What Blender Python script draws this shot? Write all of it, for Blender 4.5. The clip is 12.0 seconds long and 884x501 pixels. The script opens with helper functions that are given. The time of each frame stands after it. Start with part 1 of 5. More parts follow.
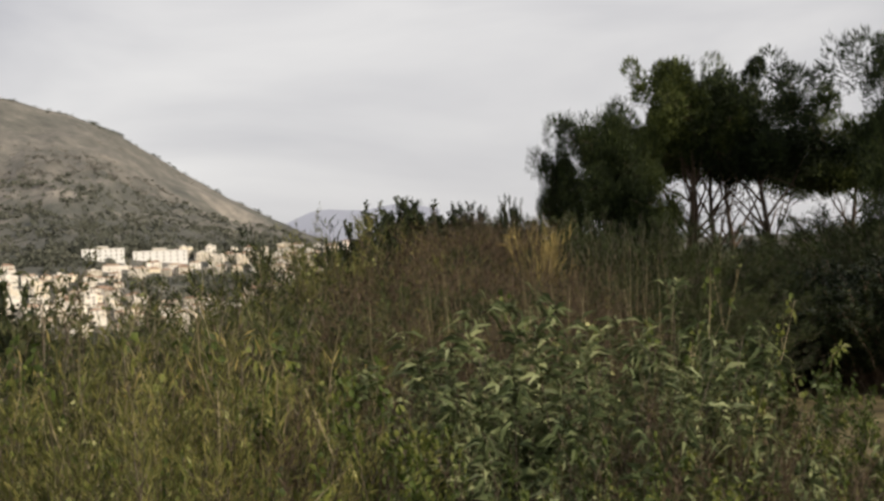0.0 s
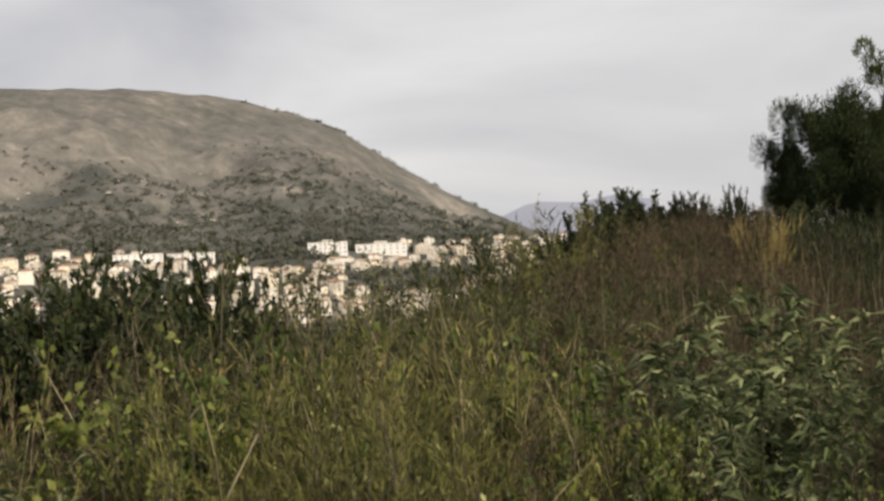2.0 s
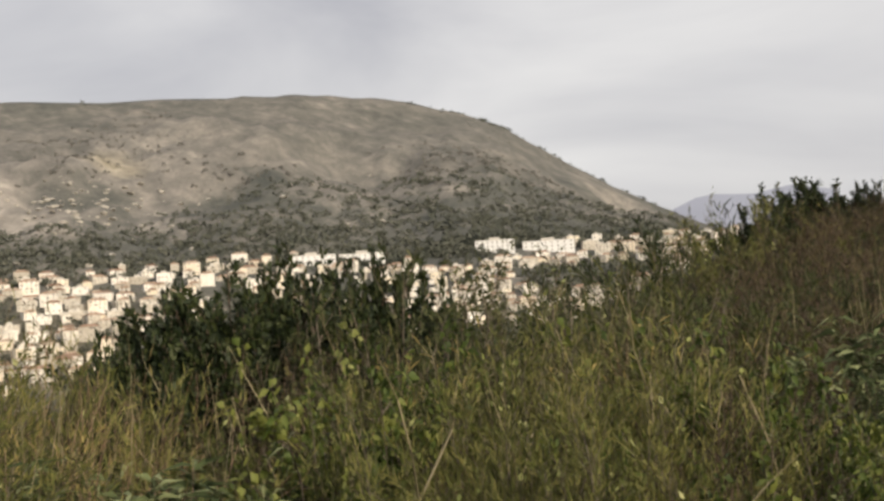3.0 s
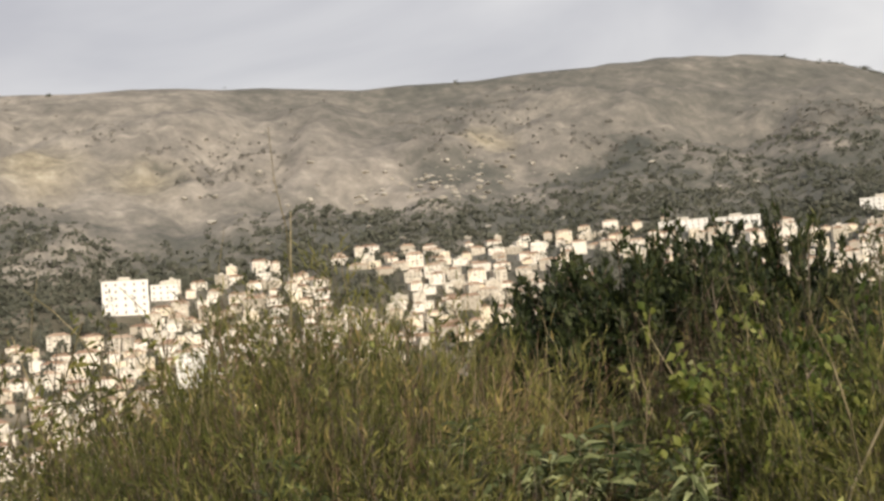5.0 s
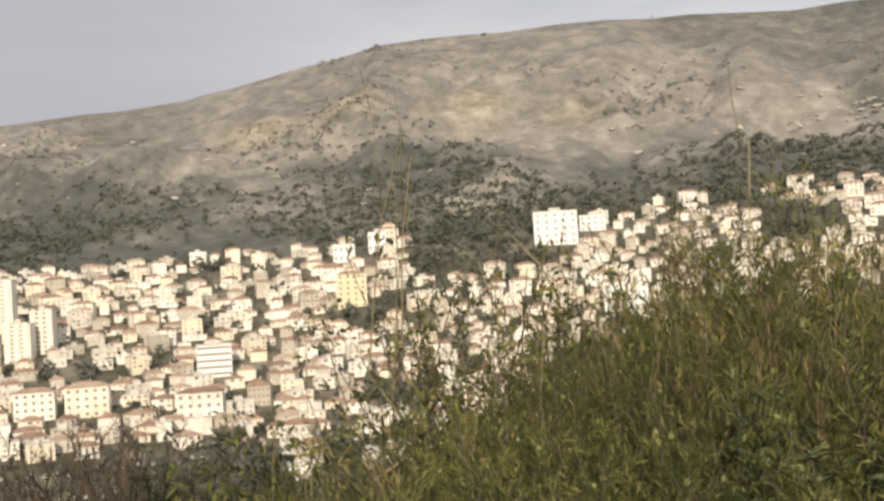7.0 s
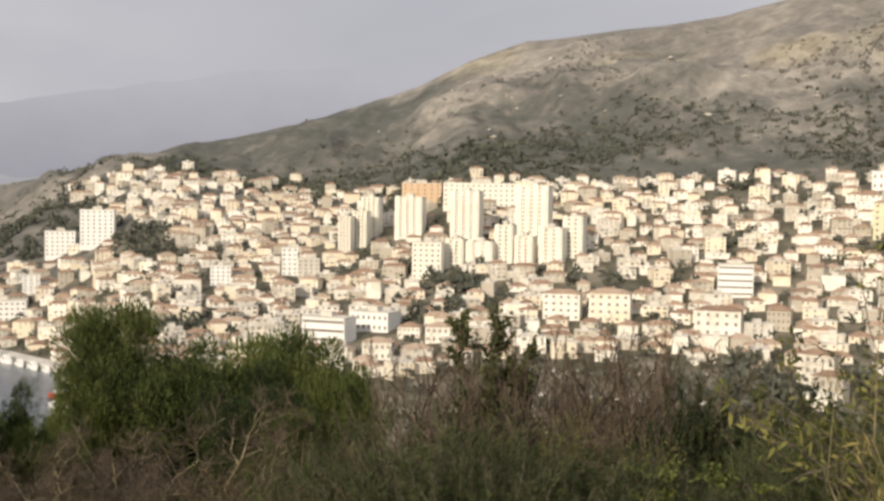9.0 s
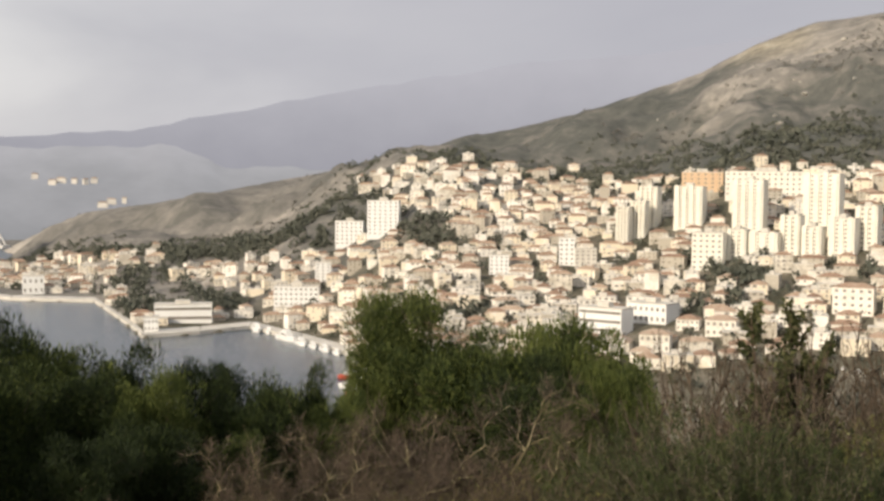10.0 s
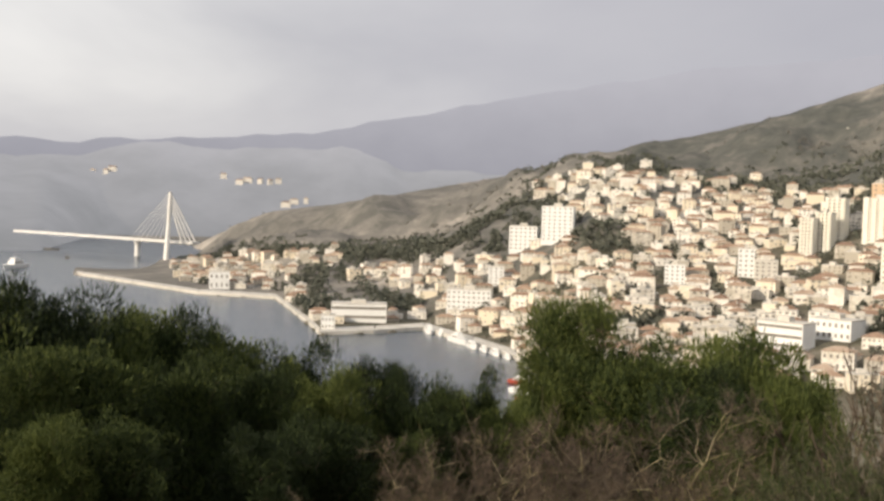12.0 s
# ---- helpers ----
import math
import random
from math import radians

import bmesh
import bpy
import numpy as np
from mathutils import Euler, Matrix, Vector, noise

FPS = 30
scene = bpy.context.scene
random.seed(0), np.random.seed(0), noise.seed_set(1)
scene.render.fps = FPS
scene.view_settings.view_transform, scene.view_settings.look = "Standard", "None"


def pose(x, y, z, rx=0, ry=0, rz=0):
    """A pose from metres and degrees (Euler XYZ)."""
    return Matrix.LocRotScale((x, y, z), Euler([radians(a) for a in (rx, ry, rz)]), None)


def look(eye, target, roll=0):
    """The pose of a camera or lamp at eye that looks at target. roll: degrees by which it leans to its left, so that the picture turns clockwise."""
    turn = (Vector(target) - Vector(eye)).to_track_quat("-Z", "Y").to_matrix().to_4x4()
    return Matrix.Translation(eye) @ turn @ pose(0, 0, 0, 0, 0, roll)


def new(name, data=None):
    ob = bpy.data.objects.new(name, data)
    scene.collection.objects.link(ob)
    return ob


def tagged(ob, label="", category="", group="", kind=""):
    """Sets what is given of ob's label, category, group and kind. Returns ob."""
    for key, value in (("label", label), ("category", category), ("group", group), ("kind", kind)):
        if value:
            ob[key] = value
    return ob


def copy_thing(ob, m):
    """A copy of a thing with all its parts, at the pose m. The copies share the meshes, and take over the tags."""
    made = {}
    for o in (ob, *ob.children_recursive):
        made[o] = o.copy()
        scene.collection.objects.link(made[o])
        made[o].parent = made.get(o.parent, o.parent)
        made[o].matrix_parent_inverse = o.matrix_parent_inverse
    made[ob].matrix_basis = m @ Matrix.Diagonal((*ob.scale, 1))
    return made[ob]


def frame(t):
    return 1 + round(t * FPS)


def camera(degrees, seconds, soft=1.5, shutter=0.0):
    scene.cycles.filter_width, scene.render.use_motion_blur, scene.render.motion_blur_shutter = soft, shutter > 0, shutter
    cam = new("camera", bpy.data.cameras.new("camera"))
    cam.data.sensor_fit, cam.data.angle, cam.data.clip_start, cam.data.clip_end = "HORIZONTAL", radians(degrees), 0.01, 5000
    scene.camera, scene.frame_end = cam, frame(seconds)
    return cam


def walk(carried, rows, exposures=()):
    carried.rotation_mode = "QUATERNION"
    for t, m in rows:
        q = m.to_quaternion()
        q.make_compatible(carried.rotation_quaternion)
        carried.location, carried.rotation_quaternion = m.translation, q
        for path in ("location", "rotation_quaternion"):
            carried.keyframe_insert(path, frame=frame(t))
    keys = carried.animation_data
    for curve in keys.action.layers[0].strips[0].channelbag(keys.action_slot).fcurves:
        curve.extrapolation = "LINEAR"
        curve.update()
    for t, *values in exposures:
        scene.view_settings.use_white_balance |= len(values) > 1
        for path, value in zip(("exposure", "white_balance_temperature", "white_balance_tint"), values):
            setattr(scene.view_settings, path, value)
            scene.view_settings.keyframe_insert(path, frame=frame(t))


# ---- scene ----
EYE_Z = 105.0      # height of the eye above the sea
ARM = 0.42         # the camera is held out from the turning body

cam = camera(42.7, 12.0, soft=2.9)
# seconds, turn to the left, tilt up, lean to the left (degrees)
TURN = [
    (0, -0.00, 3.19, -3.60),
    (0.5, 1.18, 3.30, -3.19),
    (1, 3.29, 3.34, -3.08),
    (1.5, 7.00, 3.49, -3.30),
    (2, 10.93, 3.44, -3.22),
    (2.5, 15.32, 3.54, -3.29),
    (2.7, 17.02, 3.61, -3.61),
    (4.3, 29.58, 3.91, -3.13),
    (4.5, 31.59, 3.62, -3.75),
    (5, 38.13, 3.46, -4.44),
    (5.5, 42.08, 3.64, -3.41),
    (6, 47.98, 3.42, -3.65),
    (6.5, 53.90, 2.77, -3.23),
    (6.7, 56.18, 2.04, -3.26),
    (8.3, 74.00, 0.53, -1.89),
    (8.5, 76.02, -0.45, -1.09),
    (9, 85.93, -2.17, 0.83),
    (9.5, 93.94, -2.51, 1.14),
    (10, 99.90, -2.84, 0.57),
    (10.5, 104.63, -2.93, 0.21),
    (11, 108.43, -3.07, 1.92),
    (11.5, 107.22, -2.42, 1.74),
    (12, 108.68, -2.75, 1.73),
]


def bearing(az, r, z=0.0):
    """A place r metres out from the turning point, az degrees to the left of the first view."""
    a = radians(az)
    return Vector((-math.sin(a) * r, math.cos(a) * r, z))


def cam_pose(yaw, pitch, roll):
    eye = bearing(yaw, ARM, EYE_Z)
    far = eye + bearing(yaw, math.cos(radians(pitch)) * 100, math.sin(radians(pitch)) * 100)
    return look(eye, far, roll)


walk(cam, [(t, cam_pose(y, p, r)) for t, y, p, r in TURN], [(0, 0.02), (2.5, 0.0), (5.5, 0.08), (8.5, 0.04), (10, 0.06), (12, 0.09)])

# ---- light: hazy winter sky, low warm sun from behind ----
SUN_AZ, SUN_EL = 240.0, 22.0
world = bpy.data.worlds.new("sky")
scene.world = world
world.use_nodes = True
wn, wl = world.node_tree.nodes, world.node_tree.links
wn.clear()


def wnode(kind, **values):
    n = wn.new(kind)
    for k, v in values.items():
        n.inputs[k].default_value = v
    return n


w_out = wn.new("ShaderNodeOutputWorld")
w_bg = wnode("ShaderNodeBackground", Strength=1.0)
w_sky = wn.new("ShaderNodeTexSky")
w_sky.sky_type, w_sky.sun_disc = "NISHITA", False
w_sky.sun_elevation, w_sky.sun_rotation = radians(SUN_EL), radians(-SUN_AZ)
w_sky.air_density, w_sky.dust_density = 1.2, 4.0
w_dim = wn.new("ShaderNodeVectorMath")
w_dim.operation = "SCALE"
w_dim.inputs["Scale"].default_value = 0.09
w_co = wn.new("ShaderNodeTexCoord")
w_map = wn.new("ShaderNodeMapping")
w_map.inputs["Scale"].default_value = (1.6, 1.6, 5.0)
w_noise = wnode("ShaderNodeTexNoise", Scale=1.3, Detail=5.0, Roughness=0.5, Distortion=0.4)
w_ramp = wn.new("ShaderNodeValToRGB")
w_ramp.color_ramp.elements[0].position, w_ramp.color_ramp.elements[0].color = 0.30, (0.52, 0.512, 0.548, 1)
w_ramp.color_ramp.elements[1].position, w_ramp.color_ramp.elements[1].color = 0.72, (0.93, 0.905, 0.885, 1)
w_mix = wn.new("ShaderNodeMix")
w_mix.data_type = "RGBA"
w_mix.inputs["Factor"].default_value = 0.86
wl.new(w_co.outputs["Generated"], w_map.inputs["Vector"])
wl.new(w_map.outputs["Vector"], w_noise.inputs["Vector"])
wl.new(w_noise.outputs["Fac"], w_ramp.inputs["Fac"])
wl.new(w_sky.outputs["Color"], w_dim.inputs[0])
wl.new(w_dim.outputs["Vector"], w_mix.inputs["A"])
wl.new(w_ramp.outputs["Color"], w_mix.inputs["B"])
# a grey bank of cloud over the far range
w_dot = wn.new("ShaderNodeVectorMath")
w_dot.operation = "DOT_PRODUCT"
w_dot.inputs[1].default_value = bearing(88.0, 0.995, 0.10)
w_near = wn.new("ShaderNodeMapRange")
w_near.interpolation_type = "SMOOTHSTEP"
for k, v in (("From Min", 0.80), ("From Max", 1.0), ("To Min", 0.0), ("To Max", 0.78)):
    w_near.inputs[k].default_value = v
w_bank = wn.new("ShaderNodeMix")
w_bank.data_type = "RGBA"
w_bank.inputs["B"].default_value = (0.43, 0.426, 0.475, 1)
wl.new(w_co.outputs["Generated"], w_dot.inputs[0])
wl.new(w_dot.outputs["Value"], w_near.inputs["Value"])
wl.new(w_near.outputs["Result"], w_bank.inputs["Factor"])
wl.new(w_mix.outputs["Result"], w_bank.inputs["A"])
wl.new(w_bank.outputs["Result"], w_bg.inputs["Color"])
wl.new(w_bg.outputs["Background"], w_out.inputs["Surface"])

sun_data = bpy.data.lights.new("sun", "SUN")
sun_data.energy, sun_data.angle, sun_data.color = 3.9, radians(1.0), (1.0, 0.86, 0.68)
sun = new("sun", sun_data)
sun.matrix_world = look(bearing(SUN_AZ, 1000 * math.cos(radians(SUN_EL)), 1000 * math.sin(radians(SUN_EL))), (0, 0, 0))


# ---- materials ----
def material(name, colours, scale=1.0, rough=0.8, bump=0.0, bump_scale=8.0, per="", vary=0.25, detail=6.0, spec=0.3, metal=0.0, through_light=0.0):
    """Two or more base colours mixed by noise at two scales; per: "object", "island" or "plant" (both) shifts the tone piece by piece."""
    m = bpy.data.materials.new(name)
    m.use_nodes = True
    n, l = m.node_tree.nodes, m.node_tree.links
    bsdf = n["Principled BSDF"]
    bsdf.inputs["Roughness"].default_value = rough
    bsdf.inputs["Specular IOR Level"].default_value = spec
    bsdf.inputs["Metallic"].default_value = metal
    co = n.new("ShaderNodeTexCoord")
    big, small = n.new("ShaderNodeTexNoise"), n.new("ShaderNodeTexNoise")
    big.inputs["Scale"].default_value, big.inputs["Detail"].default_value = scale, detail
    small.inputs["Scale"].default_value, small.inputs["Detail"].default_value = scale * 9.0, 4.0
    for t in (big, small):
        l.new(co.outputs["Object"], t.inputs["Vector"])
    mixv = n.new("ShaderNodeMath")
    mixv.operation = "MULTIPLY_ADD"
    mixv.inputs[1].default_value = 0.45
    l.new(small.outputs["Fac"], mixv.inputs[0])
    half = n.new("ShaderNodeMath")
    half.operation = "MULTIPLY"
    half.inputs[1].default_value = 0.55
    l.new(big.outputs["Fac"], half.inputs[0])
    l.new(half.outputs[0], mixv.inputs[2])
    fac = mixv.outputs[0]
    if per:
        src = n.new("ShaderNodeObjectInfo" if per == "object" else "ShaderNodeNewGeometry")
        add = n.new("ShaderNodeMath")
        add.operation = "MULTIPLY_ADD"
        add.inputs[1].default_value = vary * 2
        l.new(src.outputs["Random" if per == "object" else "Random Per Island"], add.inputs[0])
        sub = n.new("ShaderNodeMath")
        sub.operation = "SUBTRACT"
        sub.inputs[1].default_value = vary
        l.new(fac, sub.inputs[0])
        l.new(sub.outputs[0], add.inputs[2])
        fac = add.outputs[0]
        if per == "plant":
            info, shift = n.new("ShaderNodeObjectInfo"), n.new("ShaderNodeMath")
            shift.operation = "MULTIPLY_ADD"
            shift.inputs[1].default_value = 0.42
            l.new(info.outputs["Random"], shift.inputs[0])
            back = n.new("ShaderNodeMath")
            back.operation = "SUBTRACT"
            back.inputs[1].default_value = 0.21
            l.new(fac, back.inputs[0])
            l.new(back.outputs[0], shift.inputs[2])
            fac = shift.outputs[0]
    ramp = n.new("ShaderNodeValToRGB")
    el = ramp.color_ramp.elements
    while len(el) < len(colours):
        el.new(0.5)
    for i, c in enumerate(colours):
        el[i].position = 0.28 + 0.44 * i / max(1, len(colours) - 1)
        el[i].color = (*c, 1)
    l.new(fac, ramp.inputs["Fac"])
    l.new(ramp.outputs["Color"], bsdf.inputs["Base Color"])
    if bump:
        b, bn = n.new("ShaderNodeBump"), n.new("ShaderNodeTexNoise")
        bn.inputs["Scale"].default_value, bn.inputs["Detail"].default_value = bump_scale, 6.0
        l.new(co.outputs["Object"], bn.inputs["Vector"])
        l.new(bn.outputs["Fac"], b.inputs["Height"])
        b.inputs["Distance"].default_value = bump
        l.new(b.outputs["Normal"], bsdf.inputs["Normal"])
    if through_light:
        tr, mx = n.new("ShaderNodeBsdfTranslucent"), n.new("ShaderNodeMixShader")
        mx.inputs[0].default_value = through_light
        l.new(ramp.outputs["Color"], tr.inputs["Color"])
        l.new(bsdf.outputs[0], mx.inputs[1])
        l.new(tr.outputs[0], mx.inputs[2])
        l.new(mx.outputs[0], n["Material Output"].inputs["Surface"])
    return m


M_WALL = material("house_plaster", [(0.46, 0.42, 0.35), (0.70, 0.66, 0.58), (0.86, 0.83, 0.77), (0.74, 0.66, 0.52)], 0.12, 0.9, per="object", vary=0.3)
M_WALL_STUFF = material("town_plaster", [(0.46, 0.42, 0.35), (0.70, 0.66, 0.58), (0.86, 0.83, 0.77), (0.74, 0.66, 0.52)], 0.05, 0.9, per="island", vary=0.3)
M_ROOF = material("clay_roof", [(0.24, 0.16, 0.115), (0.35, 0.24, 0.17), (0.46, 0.365, 0.28)], 0.3, 0.9, per="object", vary=0.2)
M_ROOF_STUFF = material("town_clay_roof", [(0.24, 0.16, 0.115), (0.35, 0.24, 0.17), (0.46, 0.365, 0.28)], 0.08, 0.9, per="island", vary=0.2)
M_CONC = material("pale_concrete", [(0.42, 0.40, 0.36), (0.60, 0.57, 0.51), (0.70, 0.67, 0.62)], 0.06, 0.9)
M_TOWER = material("tower_render", [(0.70, 0.66, 0.56), (0.79, 0.76, 0.67), (0.85, 0.83, 0.76)], 0.05, 0.85)
M_GLASS = material("window_glass", [(0.15, 0.138, 0.12), (0.29, 0.265, 0.23)], 0.6, 0.35, spec=0.4)
M_WHITE = material("white_paint", [(0.72, 0.72, 0.70), (0.84, 0.84, 0.82)], 0.2, 0.5)
M_RED = material("red_hull_paint", [(0.30, 0.05, 0.03), (0.42, 0.09, 0.05)], 0.3, 0.5)
M_STEEL = material("bridge_concrete", [(0.66, 0.65, 0.62), (0.78, 0.77, 0.74)], 0.02, 0.7)
M_BARK = material("bark", [(0.05, 0.035, 0.025), (0.12, 0.085, 0.06), (0.20, 0.15, 0.11)], 3.0, 0.95, bump=0.02, bump_scale=14)
M_TWIG = material("dry_twig", [(0.05, 0.039, 0.028), (0.095, 0.077, 0.056), (0.20, 0.168, 0.127)], 2.0, 0.9, per="island", vary=0.25)
M_DRY = material("dry_brown_leaf", [(0.040, 0.027, 0.016), (0.082, 0.057, 0.034), (0.16, 0.118, 0.072)], 1.0, 0.9, per="plant", vary=0.25, through_light=0.2)
M_OLIVE = material("olive_leaf", [(0.036, 0.044, 0.016), (0.068, 0.077, 0.028), (0.128, 0.13, 0.055)], 1.0, 0.75, per="plant", vary=0.25, through_light=0.25)
M_BROOM = material("broom_green", [(0.045, 0.053, 0.012), (0.108, 0.117, 0.029), (0.22, 0.205, 0.063)], 0.9, 0.8, per="plant", vary=0.22, through_light=0.2)
M_GREEN = material("fresh_green_leaf", [(0.04, 0.062, 0.011), (0.08, 0.115, 0.022), (0.175, 0.195, 0.045)], 1.2, 0.6, per="plant", vary=0.25, through_light=0.3)
M_GREY = material("felted_grey_green_leaf", [(0.055, 0.075, 0.028), (0.12, 0.15, 0.062), (0.29, 0.32, 0.16)], 1.2, 0.85, per="plant", vary=0.25, through_light=0.2)
M_DARK = material("dark_evergreen_leaf", [(0.010, 0.017, 0.005), (0.022, 0.034, 0.010), (0.055, 0.068, 0.020)], 1.2, 0.6, per="plant", vary=0.22, through_light=0.1)
M_PINE = material("pine_needles", [(0.011, 0.019, 0.005), (0.030, 0.046, 0.010), (0.098, 0.118, 0.028)], 0.5, 0.75, per="plant", vary=0.2, through_light=0.12)
M_YELLOW = material("yellow_grass", [(0.26, 0.20, 0.07), (0.42, 0.34, 0.13)], 2.0, 0.85, per="island", vary=0.2, through_light=0.25)
M_FEATHER = material("deep_green_broom", [(0.022, 0.032, 0.010), (0.045, 0.060, 0.018), (0.085, 0.10, 0.034)], 0.9, 0.8, per="plant", vary=0.2, through_light=0.15)
M_SPARK = material("pale_yellow_leaf", [(0.22, 0.25, 0.07), (0.34, 0.36, 0.12), (0.50, 0.50, 0.22)], 1.2, 0.6, per="island", vary=0.25, through_light=0.3)
M_RUSSET = material("russet_twig", [(0.13, 0.085, 0.05), (0.22, 0.15, 0.092), (0.33, 0.24, 0.16)], 2.0, 0.9, per="island", vary=0.25)
M_BRUSH = material("grey_brown_twig", [(0.042, 0.031, 0.021), (0.078, 0.058, 0.040), (0.165, 0.128, 0.092)], 2.0, 0.9, per="island", vary=0.25)
M_STRAW = material("straw_stem", [(0.115, 0.098, 0.05), (0.20, 0.168, 0.09), (0.36, 0.31, 0.19)], 2.0, 0.85, per="island", vary=0.25)
M_BROWN = material("brown_thicket", [(0.025, 0.02, 0.013), (0.05, 0.04, 0.027), (0.09, 0.072, 0.05)], 0.05, 0.95, per="island", vary=0.25)
# far greens, greyed and lifted in place of haze
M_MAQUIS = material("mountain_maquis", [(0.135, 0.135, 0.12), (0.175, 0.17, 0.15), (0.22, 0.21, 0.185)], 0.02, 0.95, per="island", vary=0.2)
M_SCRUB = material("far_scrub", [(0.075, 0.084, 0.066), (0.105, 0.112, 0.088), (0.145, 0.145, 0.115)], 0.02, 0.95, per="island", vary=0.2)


def ground_material():
    """Soil and dry grass near by; streets and gardens in the town; scrub low on the mountain, bleached limestone and grass above."""
    m = bpy.data.materials.new("hillside")
    m.use_nodes = True
    n, l = m.node_tree.nodes, m.node_tree.links
    bsdf = n["Principled BSDF"]
    bsdf.inputs["Roughness"].default_value = 0.95
    bsdf.inputs["Specular IOR Level"].default_value = 0.1
    co = n.new("ShaderNodeTexCoord")

    def noise_at(scale, detail=8.0, rough=0.6, stretch=(1, 1, 1)):
        mp, t = n.new("ShaderNodeMapping"), n.new("ShaderNodeTexNoise")
        mp.inputs["Scale"].default_value = stretch
        l.new(co.outputs["Object"], mp.inputs["Vector"])
        l.new(mp.outputs["Vector"], t.inputs["Vector"])
        t.inputs["Scale"].default_value, t.inputs["Detail"].default_value, t.inputs["Roughness"].default_value = scale, detail, rough
        return t.outputs["Fac"]

    def ramp(fac, stops):
        r = n.new("ShaderNodeValToRGB")
        e = r.color_ramp.elements
        while len(e) < len(stops):
            e.new(0.5)
        for i, (p, c) in enumerate(stops):
            e[i].position, e[i].color = p, (*c, 1)
        l.new(fac, r.inputs["Fac"])
        return r.outputs["Color"]

    def mix(f, a, b):
        x = n.new("ShaderNodeMix")
        x.data_type = "RGBA"
        l.new(f, x.inputs["Factor"])
        l.new(a, x.inputs["A"])
        l.new(b, x.inputs["B"])
        return x.outputs["Result"]

    def calc(op, a, b, c=0.0):
        x = n.new("ShaderNodeMath")
        x.operation = op
        x.use_clamp = op == "MULTIPLY_ADD"
        for i, v in enumerate((a, b, c)):
            if isinstance(v, float):
                x.inputs[i].default_value = v
            else:
                l.new(v, x.inputs[i])
        return x.outputs[0]

    sep = n.new("ShaderNodeSeparateXYZ")
    l.new(co.outputs["Object"], sep.inputs[0])
    far = n.new("ShaderNodeVectorMath")
    far.operation = "LENGTH"
    flat = n.new("ShaderNodeCombineXYZ")
    l.new(sep.outputs["X"], flat.inputs["X"])
    l.new(sep.outputs["Y"], flat.inputs["Y"])
    l.new(flat.outputs[0], far.inputs[0])
    dist = far.outputs["Value"]
    patch, streak = noise_at(0.006, 9.0, 0.62), noise_at(0.04, 8.0, 0.7, (1, 1, 0.8))
    # limestone and scrub tones, with some haze put into them as paler grey
    upper = ramp(calc("ADD", calc("MULTIPLY", patch, 0.5), calc("MULTIPLY", streak, 0.5)),
                 [(0.40, (0.185, 0.174, 0.157)), (0.47, (0.255, 0.235, 0.212)), (0.54, (0.325, 0.298, 0.265)), (0.63, (0.47, 0.43, 0.375))])
    lower = ramp(calc("ADD", calc("MULTIPLY", patch, 0.45), calc("MULTIPLY", streak, 0.55)),
                 [(0.38, (0.077, 0.083, 0.076)), (0.50, (0.122, 0.122, 0.11)), (0.62, (0.215, 0.20, 0.176))])
    height = calc("MULTIPLY_ADD", sep.outputs["Z"], 1.0 / 170.0, -190.0 / 170.0)
    up = calc("MULTIPLY_ADD", calc("SUBTRACT", calc("ADD", height, calc("MULTIPLY", patch, 2.4)), 1.35), 1.9, 0.2)
    west = calc("MULTIPLY_ADD", sep.outputs["X"], -1 / 400.0, -2.0)
    south = calc("MULTIPLY_ADD", sep.outputs["Y"], -1 / 300.0, -0.5)
    east = calc("MULTIPLY_ADD", sep.outputs["Y"], 1 / 400.0, -2.4)
    mount = mix(calc("MULTIPLY_ADD", east, -0.75, calc("MULTIPLY_ADD", south, 0.9, calc("SUBTRACT", up, calc("MULTIPLY", west, 0.4)))), lower, upper)
    meadow = ramp(streak, [(0.38, (0.20, 0.178, 0.135)), (0.55, (0.34, 0.304, 0.23)), (0.68, (0.47, 0.43, 0.34))])
    for x, y, wide in ((-1120.0, 700.0, 120.0), (-1210.0, 590.0, 100.0), (-1030.0, 790.0, 100.0), (-1290.0, 500.0, 90.0), (-830.0, 1150.0, 80.0), (-1480.0, 380.0, 120.0), (-1690.0, 170.0, 130.0)):
        away = n.new("ShaderNodeVectorMath")
        away.operation = "DISTANCE"
        l.new(flat.outputs[0], away.inputs[0])
        away.inputs[1].default_value = (x, y, 0.0)
        spot = calc("MULTIPLY_ADD", away.outputs["Value"], -1.0 / wide, 0.95)
        mount = mix(calc("MULTIPLY_ADD", calc("ADD", spot, calc("MULTIPLY", patch, 1.6)), 1.6, -1.75), mount, meadow)
    town = ramp(noise_at(0.03, 6.0), [(0.35, (0.075, 0.074, 0.052)), (0.5, (0.135, 0.123, 0.092)), (0.64, (0.25, 0.225, 0.18))])
    near = ramp(noise_at(1.1, 8.0), [(0.35, (0.05, 0.04, 0.02)), (0.5, (0.11, 0.09, 0.045)), (0.65, (0.20, 0.17, 0.085))])
    a = mix(calc("MULTIPLY_ADD", dist, 1 / 150.0, -1.6), near, town)
    b = mix(calc("MULTIPLY_ADD", dist, 1 / 120.0, -7.6), a, mount)
    l.new(b, bsdf.inputs["Base Color"])
    bp = n.new("ShaderNodeBump")
    bp.inputs["Distance"].default_value = 9.0
    bp.inputs["Strength"].default_value = 0.4
    l.new(calc("MULTIPLY", streak, calc("MULTIPLY_ADD", dist, 1 / 500.0, -1.0)), bp.inputs["Height"])
    l.new(bp.outputs["Normal"], bsdf.inputs["Normal"])
    return m


